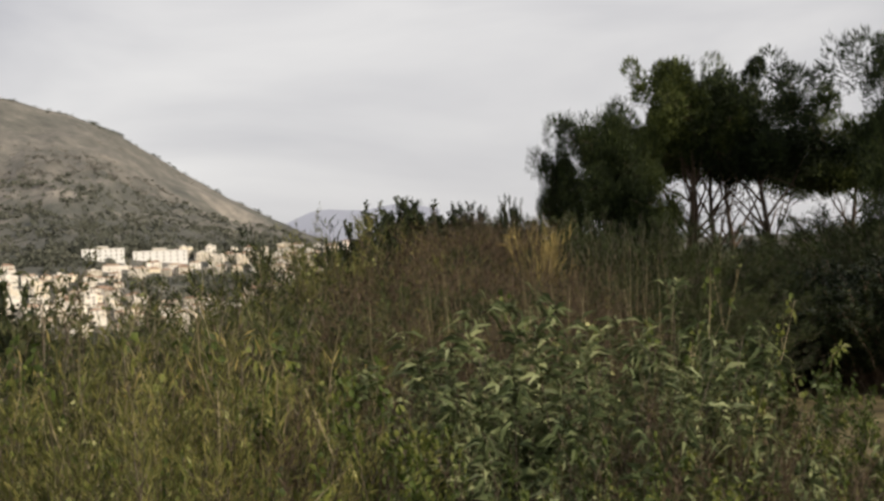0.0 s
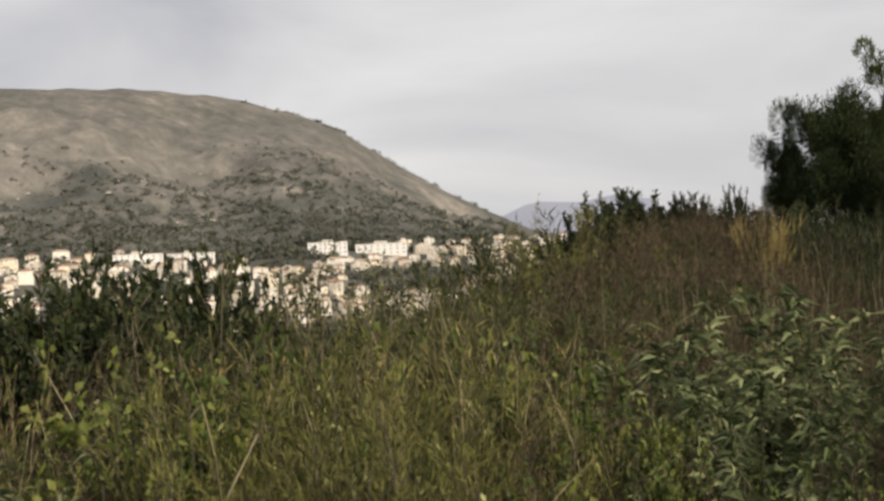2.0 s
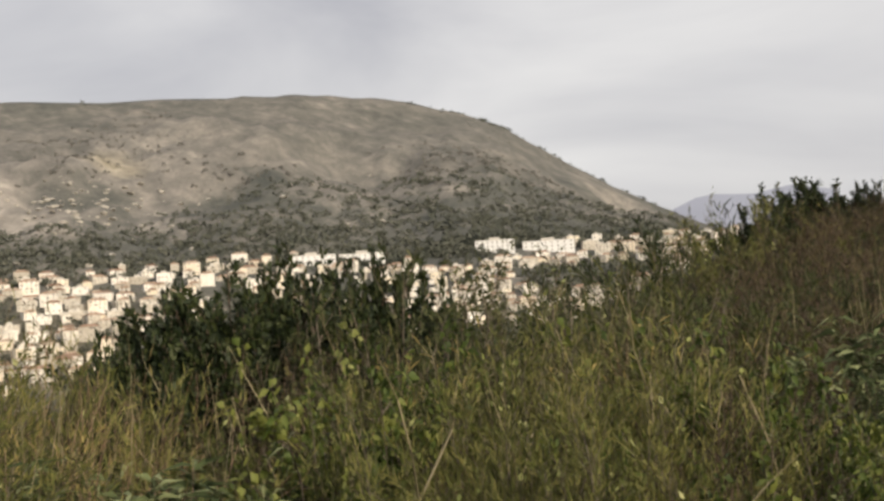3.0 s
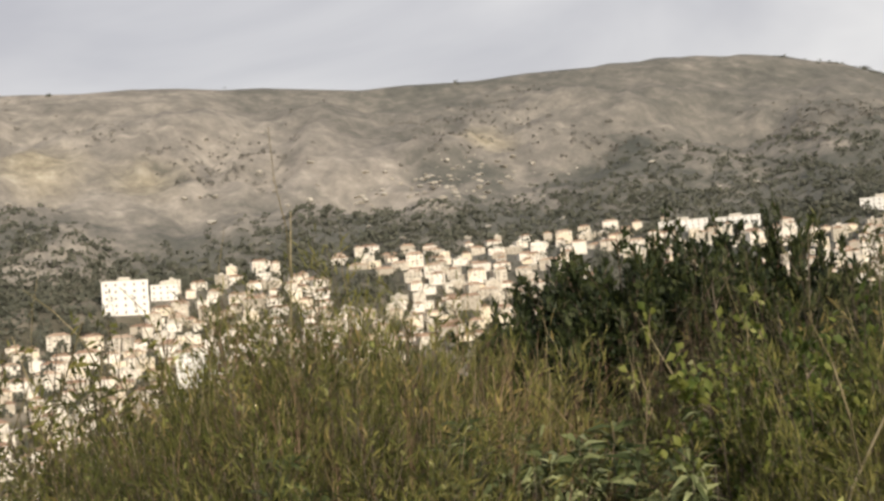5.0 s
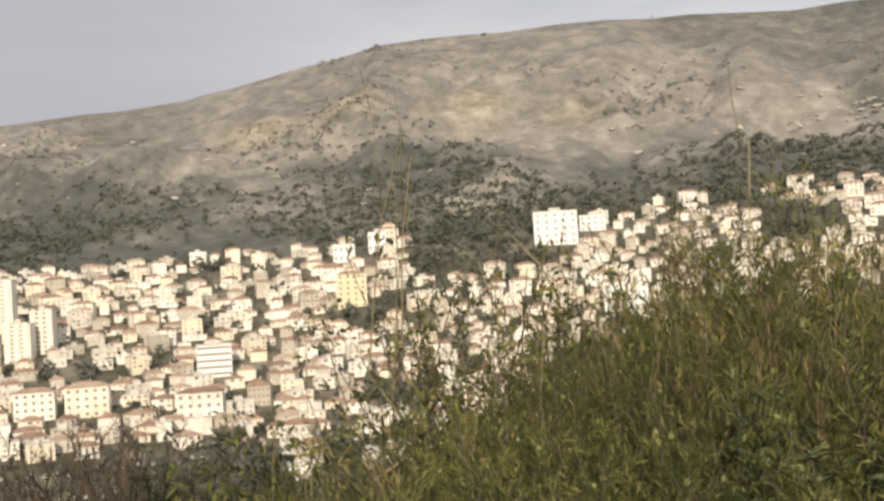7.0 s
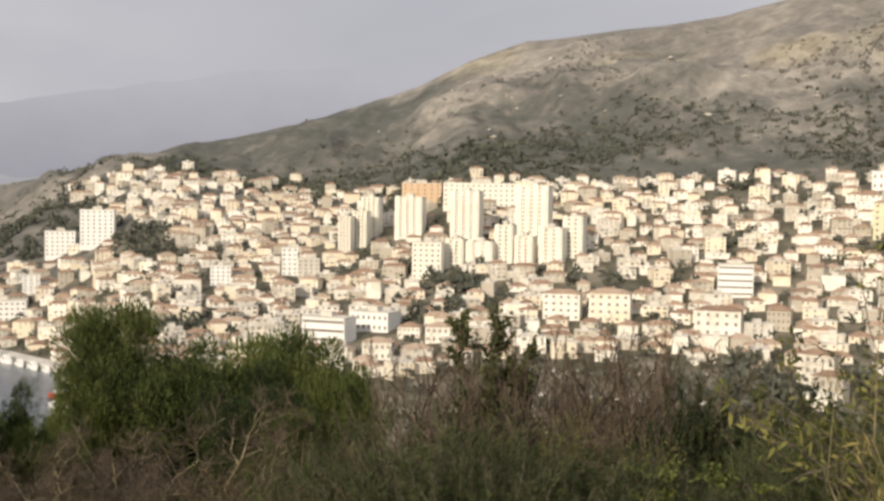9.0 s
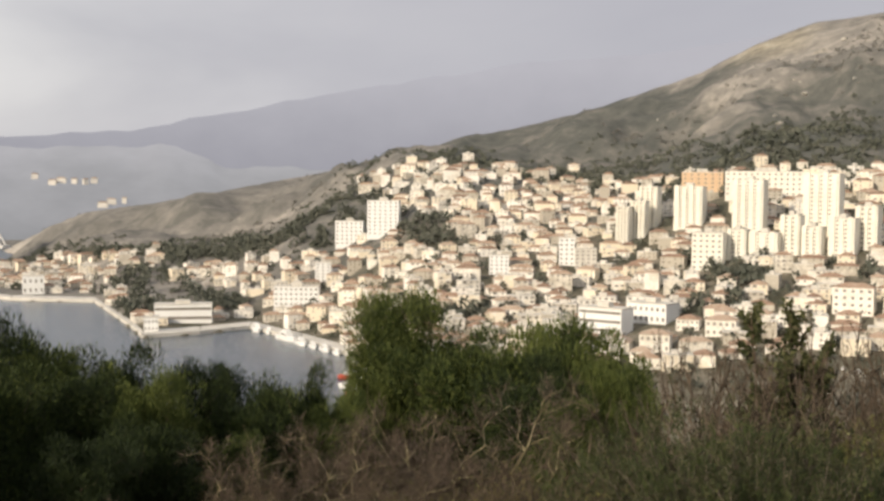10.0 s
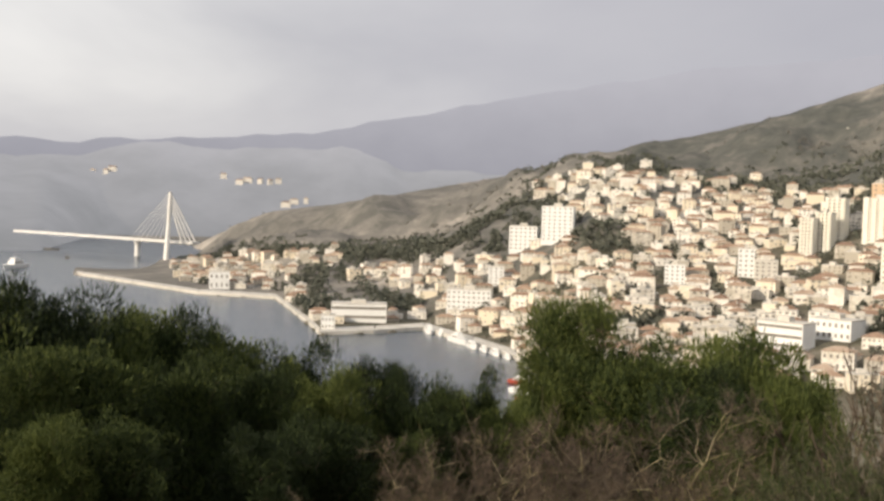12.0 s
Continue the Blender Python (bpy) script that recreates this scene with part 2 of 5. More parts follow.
M_GROUND = ground_material()


# ---- building helpers ----
def link_mesh(name, verts, faces, mats, parent=None, label="", index=None, smooth=False):
    me = bpy.data.meshes.new(name)
    me.from_pydata(verts, [], faces)
    for m in mats if isinstance(mats, (list, tuple)) else [mats]:
        me.materials.append(m)
    if index is not None:
        me.polygons.foreach_set("material_index", np.asarray(index, dtype=np.int32))
    if smooth:
        me.polygons.foreach_set("use_smooth", np.ones(len(me.polygons), dtype=bool))
    me.update()
    ob = new(name, me)
    if parent is not None:
        ob.parent = parent
    if label:
        tagged(ob, label)
    return ob


def box(x0, y0, z0, x1, y1, z1):
    """Vertices and faces of one box."""
    v = [(x, y, z) for z in (z0, z1) for x, y in ((x0, y0), (x1, y0), (x1, y1), (x0, y1))]
    return v, [(3, 2, 1, 0), (4, 5, 6, 7), (0, 1, 5, 4), (1, 2, 6, 5), (2, 3, 7, 6), (3, 0, 4, 7)]


def joined(pieces):
    """Several (verts, faces) as one."""
    vs, fs = [], []
    for v, f in pieces:
        k = len(vs)
        vs += list(v)
        fs += [tuple(i + k for i in q) for q in f]
    return vs, fs


def smoothstep(a, b, x):
    t = min(1.0, max(0.0, (x - a) / (b - a)))
    return t * t * (3 - 2 * t)


# ---- the land: one sheet round the turning point ----
RIDGE = ((-180, 2.0), (-60, 1.5), (-25, 2.5), (0, 3.5), (5, 3.7), (6.8, 4.45), (8, 5.06), (10.7, 6.5), (13.4, 8.2), (16, 9.9), (17.9, 10.65), (21.5, 11.6),
         (26, 12.05), (31.6, 12.0), (36, 11.9), (41.5, 11.87), (45.6, 12.1), (50.8, 12.35), (58, 12.15), (62.3, 11.9), (66.6, 10.85), (69, 10.3), (72, 9.5),
         (77, 8.9), (81.8, 8.36), (84.6, 7.4), (87.4, 6.0), (92.7, 4.25), (96.5, 3.3), (100.5, 2.4), (104.7, 1.3), (108.3, 0.6), (111.2, 0.0), (114, -0.5), (117.3, -1.0),
         (119.5, -2.0), (121, -2.8), (123, -3.6), (135, -3.8), (180, 0.5))
FOOT = ((-180, 1.0), (-25, 1.0), (0, 3.0), (6.5, 3.7), (12.6, 3.75), (17.6, 4.0), (22, 3.5), (27, 3.8), (36, 3.55), (45, 3.3), (49, 2.75), (55, 2.6), (62, 2.1), (65, 1.8),
        (70, 1.7), (76, 1.35), (85, 1.2), (92.8, 0.5), (95, 1.0), (98.5, 1.6), (102.7, 1.4), (104.1, 0.6), (108.2, -2.3), (111, -3.0), (116, -3.0), (119.5, -3.3), (135, -4.2), (180, 0.0))
SHORE = ((101.5, 430), (103.0, 560), (104.8, 735), (107.0, 800), (109.5, 880), (112, 850), (114.8, 832), (115.4, 900), (117, 1110), (120.8, 1150), (126.7, 1390), (127.2, 1900), (180, 2300))
FOOT_R = ((-180, 900), (-20, 900), (6, 1250), (20, 1150), (40, 1050), (60, 980), (85, 1000), (93, 1150), (103, 1300), (108, 1150), (116, 1330), (121, 1650), (135, 2300), (180, 2400))
RIDGE_R = ((-180, 1800), (-20, 1800), (6, 2000), (30, 1750), (60, 1650), (85, 1750), (96, 1900), (104, 1900), (112, 1700), (121, 2100), (135, 2900), (180, 2900))
LEFT_SLOPE = ((0, -1.62), (3, -1.66), (6, -2.2), (10, -3.4), (20, -7.2), (45, -17), (90, -34), (180, -62), (300, -88), (420, -93))


def table(rows, x):
    return float(np.interp(x, [r[0] for r in rows], [r[1] for r in rows]))


def ground_z(az, r):
    """Height of the land at a bearing and a distance."""
    az = (az + 180) % 360 - 180
    right = 1 - smoothstep(-2, 16, az) if az < 130 else smoothstep(130, 165, az)
    slope = table(LEFT_SLOPE, r)
    flat = -1.62 - 0.008 * max(0.0, r - 12) - 0.0006 * max(0.0, r - 50) ** 1.7
    flat += 2.2 * smoothstep(12, 32, r) * math.exp(-((az + 3.0) / 7.0) ** 2) * (1 - smoothstep(45, 80, r))
    z = EYE_Z + slope * (1 - right) + max(flat, -93) * right
    if r < 420:
        bay = smoothstep(100, 104, az)
        return z * (1 - bay) + (z - 16 * smoothstep(220, 380, r)) * bay
    fr, rr = table(FOOT_R, az), table(RIDGE_R, az)
    fz, rz = EYE_Z + fr * math.tan(radians(table(FOOT, az))), EYE_Z + rr * math.tan(radians(table(RIDGE, az)))
    base = ground_z(az, 419.9)
    u, v = math.sin(radians(az)) * r, math.cos(radians(az)) * r
    if 101.5 < az < 170:
        sh = table(SHORE, az)
        if r < sh:
            return -4.0
        if r < sh + 45:
            return 2.2
        base, r0 = 2.2, min(sh + 45, fr - 20)
    else:
        r0 = 420.0
    if r <= fr:
        t = max(0.0, (r - r0) / (fr - r0))
        return base + (fz - base) * (0.35 * t + 0.65 * t ** 1.7)
    if r <= rr:
        t = (r - fr) / (rr - fr)
        rough = (noise.fractal(Vector((u * 0.006, v * 0.006, 0.3)), 0.9, 2.1, 5) - abs(noise.noise(Vector((az * 0.16, r * 0.0012, 2.2)))) * 1.3) * 34 + noise.fractal(Vector((u * 0.03, v * 0.03, 4.3)), 0.8, 2.1, 4) * 8
        return fz + (rz - fz) * t ** 0.92 + rough * math.sin(math.pi * min(1.0, t * 1.02)) ** 0.8
    return max(1.0, rz - (r - rr) * 0.16) + 2 * noise.noise(Vector((u * 0.01, v * 0.01, 0)))


def build_ground():
    azs = [-180 + 5 * i for i in range(31)] + [-25 + 0.4 * i for i in range(400)] + [135 + 5 * i for i in range(9)]
    rs = [1.0 * 1.13 ** i for i in range(50)]
    rs = [r for r in rs if r < 400] + [400 + 14 * i for i in range(64)] + [1300 + 22 * i for i in range(45)] + [2400, 2700, 3200, 4000, 4800]
    verts = [(0.0, 0.0, ground_z(0, 0))]
    for az in azs:
        for r in rs:
            verts.append(tuple(bearing(az, r, ground_z(az, r))))
    n, k = len(azs), len(rs)
    faces = []
    for i in range(n):
        a, b = 1 + i * k, 1 + ((i + 1) % n) * k
        faces.append((0, a, b))
        for j in range(k - 1):
            faces.append((a + j, a + j + 1, b + j + 1, b + j))
    faces = [tuple(reversed(f)) for f in faces]
    ob = link_mesh("ground", verts, faces, M_GROUND, smooth=True)
    return tagged(ob, "scrubby limestone hillside running down to the town and up the mountain", "ground", kind="structure")


ground = build_ground()


# ---- large buildings of the town, set on the slope ----
TAKEN = []      # bearing, distance and half width of plots in use


def on_slope(az, el, start=430.0):
    """Distance at which the land first rises to the elevation el."""
    r = start
    while r < 2400:
        z = ground_z(az, r)
        if z > 1.5 and math.degrees(math.atan2(z - EYE_Z, r)) >= el:
            return r
        r += 4.0
    return r


def block(name, label, az0, az1, top, base, storeys, bays, mat, depth=12.0, roof="flat", turn=0.0, style="window", r=0.0, category="building", ribs=0):
    """A larger building: body, roof, its windows (or bands of glass) on the front and one side."""
    az = (az0 + az1) / 2
    r = r or on_slope(az, base)
    w = r * math.tan(radians(az1 - az0)) * (0.94 if turn else 1.0)
    z0 = ground_z(az, r)
    h = EYE_Z + r * math.tan(radians(top)) - z0
    TAKEN.append((az, r, max(w, depth) * 0.62))
    ob = tagged(new(name), label, category)
    ob.matrix_world = pose(*bearing(az, r + depth / 2, z0), 0, 0, az + turn)
    body = [box(-w / 2, -depth / 2, -4.0, w / 2, depth / 2, h)]
    link_mesh("wall", *joined(body), mat, ob)
    for k in range(ribs):
        x = -w / 2 + (k + 0.5) * w / ribs
        v, f = box(x - w / ribs * 0.27, -depth / 2 - 1.2, -4.0, x + w / ribs * 0.27, -depth / 2 - 0.003, h - (1.5 if k % 2 else -1.2))
        link_mesh("bay", v, f, mat, ob)
    if roof == "hip":
        e, rh = 0.6, min(w, depth) * 0.22
        k = max(0.01, (w - depth) / 2)
        v = [(-w / 2 - e, -depth / 2 - e, h), (w / 2 + e, -depth / 2 - e, h), (w / 2 + e, depth / 2 + e, h), (-w / 2 - e, depth / 2 + e, h), (-k, 0, h + rh), (k, 0, h + rh)]
        link_mesh("roof", [(x, y, z + 0.01) for x, y, z in v], [(0, 1, 5, 4), (1, 2, 5), (2, 3, 4, 5), (3, 0, 4), (3, 2, 1, 0)], M_ROOF, ob)
    else:
        cover = link_mesh("roof", *box(-w / 2 - 0.2, -depth / 2 - 0.2, h + 0.004, w / 2 + 0.2, depth / 2 + 0.2, h + 0.6), M_CONC, ob)
        link_mesh("stair_housing", *box(-w * 0.14, -depth * 0.2, h + 0.604, w * 0.12, depth * 0.2, h + 3.2), M_CONC, cover)
    sh = h / storeys
    pane = None
    for s in range(storeys):
        if style == "band":
            v, f = box(-w / 2 + 0.5, -depth / 2 - 0.05, (s + 0.45) * sh, w / 2 - 0.5, -depth / 2 + 0.2, (s + 0.75) * sh)
            link_mesh("window_band", v, f, M_GLASS, ob)
            continue
        for b in range(bays):
            x = -w / 2 + (b + (1.0 if ribs else 0.5)) * w / bays
            if ribs and b == bays - 1:
                continue
            ww = min(0.8, w / bays * 0.2)
            if pane is None:
                pane = bpy.data.meshes.new("window")
                v, f = box(-ww, -0.06, 0, ww, 0.2, sh * 0.4)
                pane.from_pydata(v, [], f)
                pane.materials.append(M_GLASS)
            win = new("window", pane)
            win.parent = ob
            win.location = (x, -depth / 2, (s + 0.3) * sh)
    return ob


T = "pale cream tower block with vertical rows of balconies"
for az0, az1, top, base, st in ((80.4, 82.2, 1.15, -1.90, 15), (83.9, 85.5, 0.82, -1.80, 15), (86.8, 88.3, 0.49, -1.60, 13), (89.0, 90.0, 0.46, -1.60, 12), (90.4, 91.1, -0.55, -2.45, 11), (89.6, 90.4, -0.26, -2.10, 11)):
    tagged(block("tower_block", T, az0, az1, top, base, st, 4, M_TOWER, 15, turn=-14, ribs=4), group="tower blocks")
for az0, az1, top, base, st in ((82.2, 83.2, -0.87, -2.80, 9), (81.2, 82.2, -1.42, -2.90, 8), (79.7, 81.0, -0.97, -2.80, 9), (78.7, 79.8, -0.39, -2.50, 9), (84.7, 85.7, -1.62, -3.05, 7), (83.2, 84.7, -1.74, -2.95, 7)):
    tagged(block("apartment_block", "cream stepped apartment block below the towers", az0, az1, top, base, st, 3, M_TOWER, 13, turn=-14, ribs=3), group="apartment blocks")
M_ORANGE = material("orange_render", [(0.58, 0.41, 0.26), (0.68, 0.51, 0.35)], 0.1, 0.9)
M_CREAM = material("yellow_render", [(0.64, 0.58, 0.39), (0.75, 0.70, 0.51)], 0.1, 0.9)
block("apartment_block", "orange-rendered block behind the towers", 86.0, 88.0, 1.21, -0.10, 6, 6, M_ORANGE, 14)
block("apartment_block", "long pale slab block behind the towers", 82.0, 85.9, 1.25, 0.00, 5, 14, M_TOWER, 12)


def retaining_wall():
    """A long pale wall in bays that carries the road under the mountain."""
    ob = tagged(new("retaining_wall"), "long pale concrete retaining wall below the mountain road", "wall", kind="structure")
    for i in range(13):
        a0, a1 = 76.6 + 0.42 * i, 76.6 + 0.42 * (i + 1) - 0.012
        r0, r1 = on_slope(a0, 0.95), on_slope(a1, 0.95)
        z = min(ground_z(a0, r0), ground_z(a1, r1))
        p, q, out = bearing(a0, r0), bearing(a1, r1), bearing((a0 + a1) / 2, 2.5)
        v = [tuple(x + Vector((0, 0, z + h))) for h in (-3.0, 4.6) for x in (p, p + out, q + out, q)]
        link_mesh("panel", v, [(3, 2, 1, 0), (4, 5, 6, 7), (0, 1, 5, 4), (1, 2, 6, 5), (2, 3, 7, 6), (3, 0, 4, 7)], M_CONC, ob)


retaining_wall()
block("apartment_block", "broad cream block with a flat roof", 85.8, 87.4, -1.78, -3.63, 7, 5, M_TOWER, 16, turn=-10)
block("school", "long white building with bands of windows", 90.3, 92.9, -5.65, -7.00, 3, 8, M_WHITE, 14, turn=-28, style="band")
block("school", "low white wing with a flat grey roof", 88.1, 90.4, -5.36, -6.40, 2, 7, M_WHITE, 16, turn=-28)
block("apartment_block", "white mid-rise block among houses", 93.2, 94.0, -2.13, -3.54, 6, 3, M_WHITE, 11)
block("apartment_block", "grey and white mid-rise block among houses", 92.1, 93.2, -2.69, -3.68, 5, 4, M_CONC, 11)
block("apartment_block", "cream block with a flat roof among houses", 96.5, 97.5, -3.06, -4.1, 5, 4, M_WHITE, 11)
block("hotel", "bright white hotel block on the wooded slope", 103.8, 105.3, -1.41, -2.63, 6, 6, M_WHITE, 14, turn=-8)
block("hotel", "tall white hotel block above the harbour", 102.0, 103.7, -0.36, -2.1, 9, 6, M_WHITE, 15, turn=-8)
block("office_building", "long white building with a plain front by the quay", 106.0, 108.4, -4.72, -5.7, 4, 9, M_WHITE, 14, turn=-6)
block("apartment_block", "narrow white block near the quay", 105.5, 106.3, -3.5, -4.5, 6, 3, M_WHITE, 10)
block("apartment_block", "yellow block with a clay roof on the slope", 63.6, 65.1, 0.52, -1.25, 6, 4, M_CREAM, 12, "hip")
block("office_building", "white building with dark bands of windows", 70.5, 72.2, -2.61, -4.25, 5, 1, M_WHITE, 12, style="band")
block("villa", "white villa with tall arches at the wood's edge", 64.1, 65.2, 2.0, 1.05, 2, 4, M_WHITE, 11)
block("villa", "white villa with a columned front in the wood", 62.5, 63.4, 2.54, 1.49, 2, 4, M_WHITE, 11)
block("apartment_block", "white terraced block below the mountain", 52.8, 55.0, 3.04, 1.3, 5, 5, M_WHITE, 12)
block("apartment_block", "low white block beside the terraced one", 51.4, 52.7, 2.73, 1.9, 3, 4, M_WHITE, 11)
block("apartment_block", "white building with a flat roof amid shrubs", 49.5, 51.7, -0.72, -2.47, 5, 5, M_WHITE, 12)
block("house", "cream house with orange clay roofs at the grove", 66.4, 68.3, -6.8, -8.3, 3, 5, M_WALL, 11, "hip", turn=-18, category="house")
block("house", "lower cream house with an orange clay roof", 66.0, 67.6, -7.8, -9.2, 2, 4, M_WALL, 10, "hip", turn=-18, category="house")
block("warehouse", "low hall with a pale grey flat roof", 60.8, 64.3, -8.5, -9.5, 1, 8, M_CONC, 22)
for az0, az1, top, base, lab in ((15.7, 17.7, 4.15, 3.5, "white terrace of houses under the wooded foot"), (12.7, 15.3, 3.95, 3.35, "cream terrace of houses under the wooded foot"),
                                 (22.3, 24.6, 3.9, 3.4, "long white terrace below the mountain"), (24.8, 27.2, 3.95, 3.4, "long white terrace with a flat roof")):
    block("terraced_house", lab, az0, az1, top, base, 3, 8, M_WHITE, 11, category="house")
for az0, az1, top, base, st, lab in ((78.8, 80.8, -4.24, -5.66, 4, "broad cream villa with a clay roof"), (76.3, 78.5, -4.18, -5.74, 4, "large cream villa with balconies and a clay roof"),
                                     (70.9, 73.3, -4.88, -6.21, 3, "wide white villa with a clay roof"), (68.6, 69.8, -4.77, -5.87, 3, "square pink villa with a clay roof"),
                                     (86.9, 88.1, -6.06, -6.68, 2, "small white house with a red clay roof"), (85.1, 86.7, -6.04, -6.95, 2, "white house with a red clay roof"),
                                     (88.3, 89.9, -6.86, -7.81, 2, "cream house with a red hip roof"), (93.0, 93.6, 1.56, 1.09, 2, "small white house alone under the mountain")):
    block("house", lab, az0, az1, top, base, st, 5, M_WALL, 11, "hip", category="house", turn=-8)


# ---- the town ----
LOWEST = ((4, 3.6), (8, 2.0), (13, 0.3), (21, 0.2), (38, -0.8), (50, -4.0), (58, -7.5), (63, -9.6), (66, -9.6), (70, -8.0), (72, -6.9), (84, -6.9), (88, -8.0), (92, -8.3), (98, -8.0), (102, -8.5), (120, -8))


def house_shell(w, d, h, storeys, roof, rng):
    """Walls, roof and window boxes of a house: front along -y. Returns wall, roof, list of window boxes."""
    wall = [box(-w / 2, -d / 2, -3.0, w / 2, d / 2, h)]
    if roof == "flat":
        top = [box(-w / 2 - 0.15, -d / 2 - 0.15, h + 0.004, w / 2 + 0.15, d / 2 + 0.15, h + 0.35), box(-w * 0.2, -d * 0.1, h + 0.354, w * 0.1, d * 0.25, h + 2.3)]
    else:
        e, rh = 0.5, 0.22 * min(w, d) + 0.4
        k = max(0.0, (w - d) / 2) if w > d else 0.0
        kk = max(0.0, (d - w) / 2) if d > w else 0.0
        v = [(-w / 2 - e, -d / 2 - e, h), (w / 2 + e, -d / 2 - e, h), (w / 2 + e, d / 2 + e, h), (-w / 2 - e, d / 2 + e, h)]
        v += [(-k - 0.01, -kk - 0.01, h + rh), (k + 0.01, kk + 0.01, h + rh)]
        v = [(x, y, z + 0.01) for x, y, z in v]
        if w >= d:
            f = [(0, 1, 5, 4), (1, 2, 5), (2, 3, 4, 5), (3, 0, 4), (3, 2, 1, 0)]
        else:
            f = [(0, 1, 4), (1, 2, 5, 4), (2, 3, 5), (3, 0, 4, 5), (3, 2, 1, 0)]
        top = [(v, f)]
        cx = w * 0.2
        top.append(box(cx, d * 0.1, h + rh * 0.3, cx + 0.7, d * 0.1 + 0.7, h + rh + 0.7))
    wins = []
    nb = max(2, int(w / 3.4))
    for s in range(storeys):
        z = 0.9 + s * (h / storeys)
        for b in range(nb):
            x = -w / 2 + (b + 0.5) * w / nb
            ww = 0.5 if rng.random() < 0.75 else 1.1
            if rng.random() < 0.3:
                continue
            wins.append(box(x - ww, -d / 2 - 0.04, z, x + ww, -d / 2 + 0.1, z + 1.35))
    return joined(wall), top, wins


def open_slope(a, el):
    """Wooded or terraced slopes with no houses: round the hotels, above the harbour and the headland."""
    if 99.4 < a < 102.2 and -2.4 < el < -0.7:
        return True
    if 102.2 <= a < 107 and -1.75 < el < (0.2 if a < 104.3 else 9):
        return True
    return a >= 107 and el > table(((107, -2.6), (109.5, -3.2), (113.6, -3.3), (114.2, -2.2), (117, -2.9), (124.2, -3.7)), a)


def town_sites(rng):
    """Plots over the town's slope: bearing, distance."""
    out = []
    r = 470.0
    while r < 1620:
        step = 14.2 + r * 0.0044
        az = 4.5 + rng.random()
        while az < 124.2:
            a, rr = az + rng.uniform(-0.35, 0.35) * math.degrees(step / r), r + rng.uniform(-0.35, 0.35) * step
            az += math.degrees(rng.uniform(0.85, 1.35) * step / r)
            fr = table(FOOT_R, a)
            z = ground_z(a, rr)
            el = math.degrees(math.atan2(z + 6 - EYE_Z, rr))
            if rr > fr + 8 or z < 2.4 or el < table(LOWEST, a):
                continue
            wood = noise.noise(Vector((math.sin(radians(a)) * rr * 0.010, math.cos(radians(a)) * rr * 0.010, 7.7)))
            if wood > (0.6 if 72 < a < 84 else 0.33 if 66 < a < 103 else 0.14) or (55.5 < a < 61.5 and el > 0.6) or open_slope(a, el):
                continue
            if 51.5 < a < 70 and -9.9 < el < -7.2 and rng.random() < 0.6:
                continue
            if any(abs(a - b) * 0.01745 * rr < hw + 5 and abs(rr - q - 5) < 15 for b, q, hw in TAKEN):
                continue
            if 104.5 < a and rr < table(SHORE, a) + 50:
                continue
            out.append((a, rr, z))
        r += step * 0.86
    return out


def build_town():
    rng = random.Random(4)
    sites = town_sites(rng)
    kinds = []
    for i in range(9):
        w, d = rng.uniform(9, 15), rng.uniform(7, 9.5)
        st = (2, 1, 2, 3, 2, 2, 3, 2, 1)[i]
        roof = "hip" if i % 3 else "flat"
        proto = tagged(new("house"), "pale plastered house under " + ("a low clay-tiled hip roof" if roof == "hip" else "a flat concrete roof"),
                       "house", "houses of the town", "")
        wall, top, wins = house_shell(w, d, st * 2.6, st, roof, rng)
        link_mesh("wall", *wall, M_WALL, proto)
        cover = link_mesh("roof", *top[0], M_ROOF if roof == "hip" else M_CONC, proto)
        link_mesh("chimney" if roof == "hip" else "stair_housing", *top[1], M_CONC, cover)
        for v, f in wins[: 12]:
            link_mesh("window", v, f, M_GLASS, proto)
        kinds.append(proto)
    near = sorted(sites, key=lambda s: s[1])
    used = set()
    walls, roofs, slabs, panes = [], [], [], []
    for i, (a, r, z) in enumerate(near):
        turn = a + rng.choice((0, 0, 90, 180, 12, -15, 25)) + rng.uniform(-8, 8)
        if i < 290:
            j = rng.randrange(9)
            m = pose(*bearing(a, r, z), 0, 0, turn)
            if j not in used:
                kinds[j].matrix_world = m
                used.add(j)
            else:
                copy_thing(kinds[j], m)
            continue
        st = rng.choice((1, 1, 2, 2, 2, 2, 2, 3, 4))
        roof = "flat" if rng.random() < 0.35 else "hip"
        wall, top, wins = house_shell(rng.uniform(8, 17), rng.uniform(6.5, 9.5), st * 2.6, st, roof, rng)
        m = pose(*bearing(a, r, z), 0, 0, turn)
        for (v, f), to in ((wall, walls), (joined(top), roofs if roof == "hip" else slabs), (joined(wins), panes)):
            to.append(([tuple(m @ Vector(p)) for p in v], f))
    body = tagged(new("town_houses"), "crowd of pale plastered houses climbing the slope", "houses", kind="stuff")
    for name, pieces, mat in (("wall", walls, M_WALL_STUFF), ("roof", roofs, M_ROOF_STUFF), ("flat_roof", slabs, M_CONC), ("window", panes, M_GLASS)):
        tagged(link_mesh(name, *joined(pieces), mat, body), kind="stuff")


build_town()


# ---- water ----
def build_water():
    pts = [bearing(98, 300, 0), bearing(98, 2500, 0), bearing(120, 3600, 0), bearing(150, 3600, 0), bearing(150, 250, 0)]
    m = material("harbour_water", [(0.04, 0.055, 0.075), (0.06, 0.08, 0.10)], 0.01, 0.24, bump=0.1, bump_scale=0.35, spec=0.5)
    tagged(link_mesh("water", [tuple(p) for p in pts], [(4, 3, 2, 1, 0)], m), "calm grey-blue harbour water", "water", kind="structure")


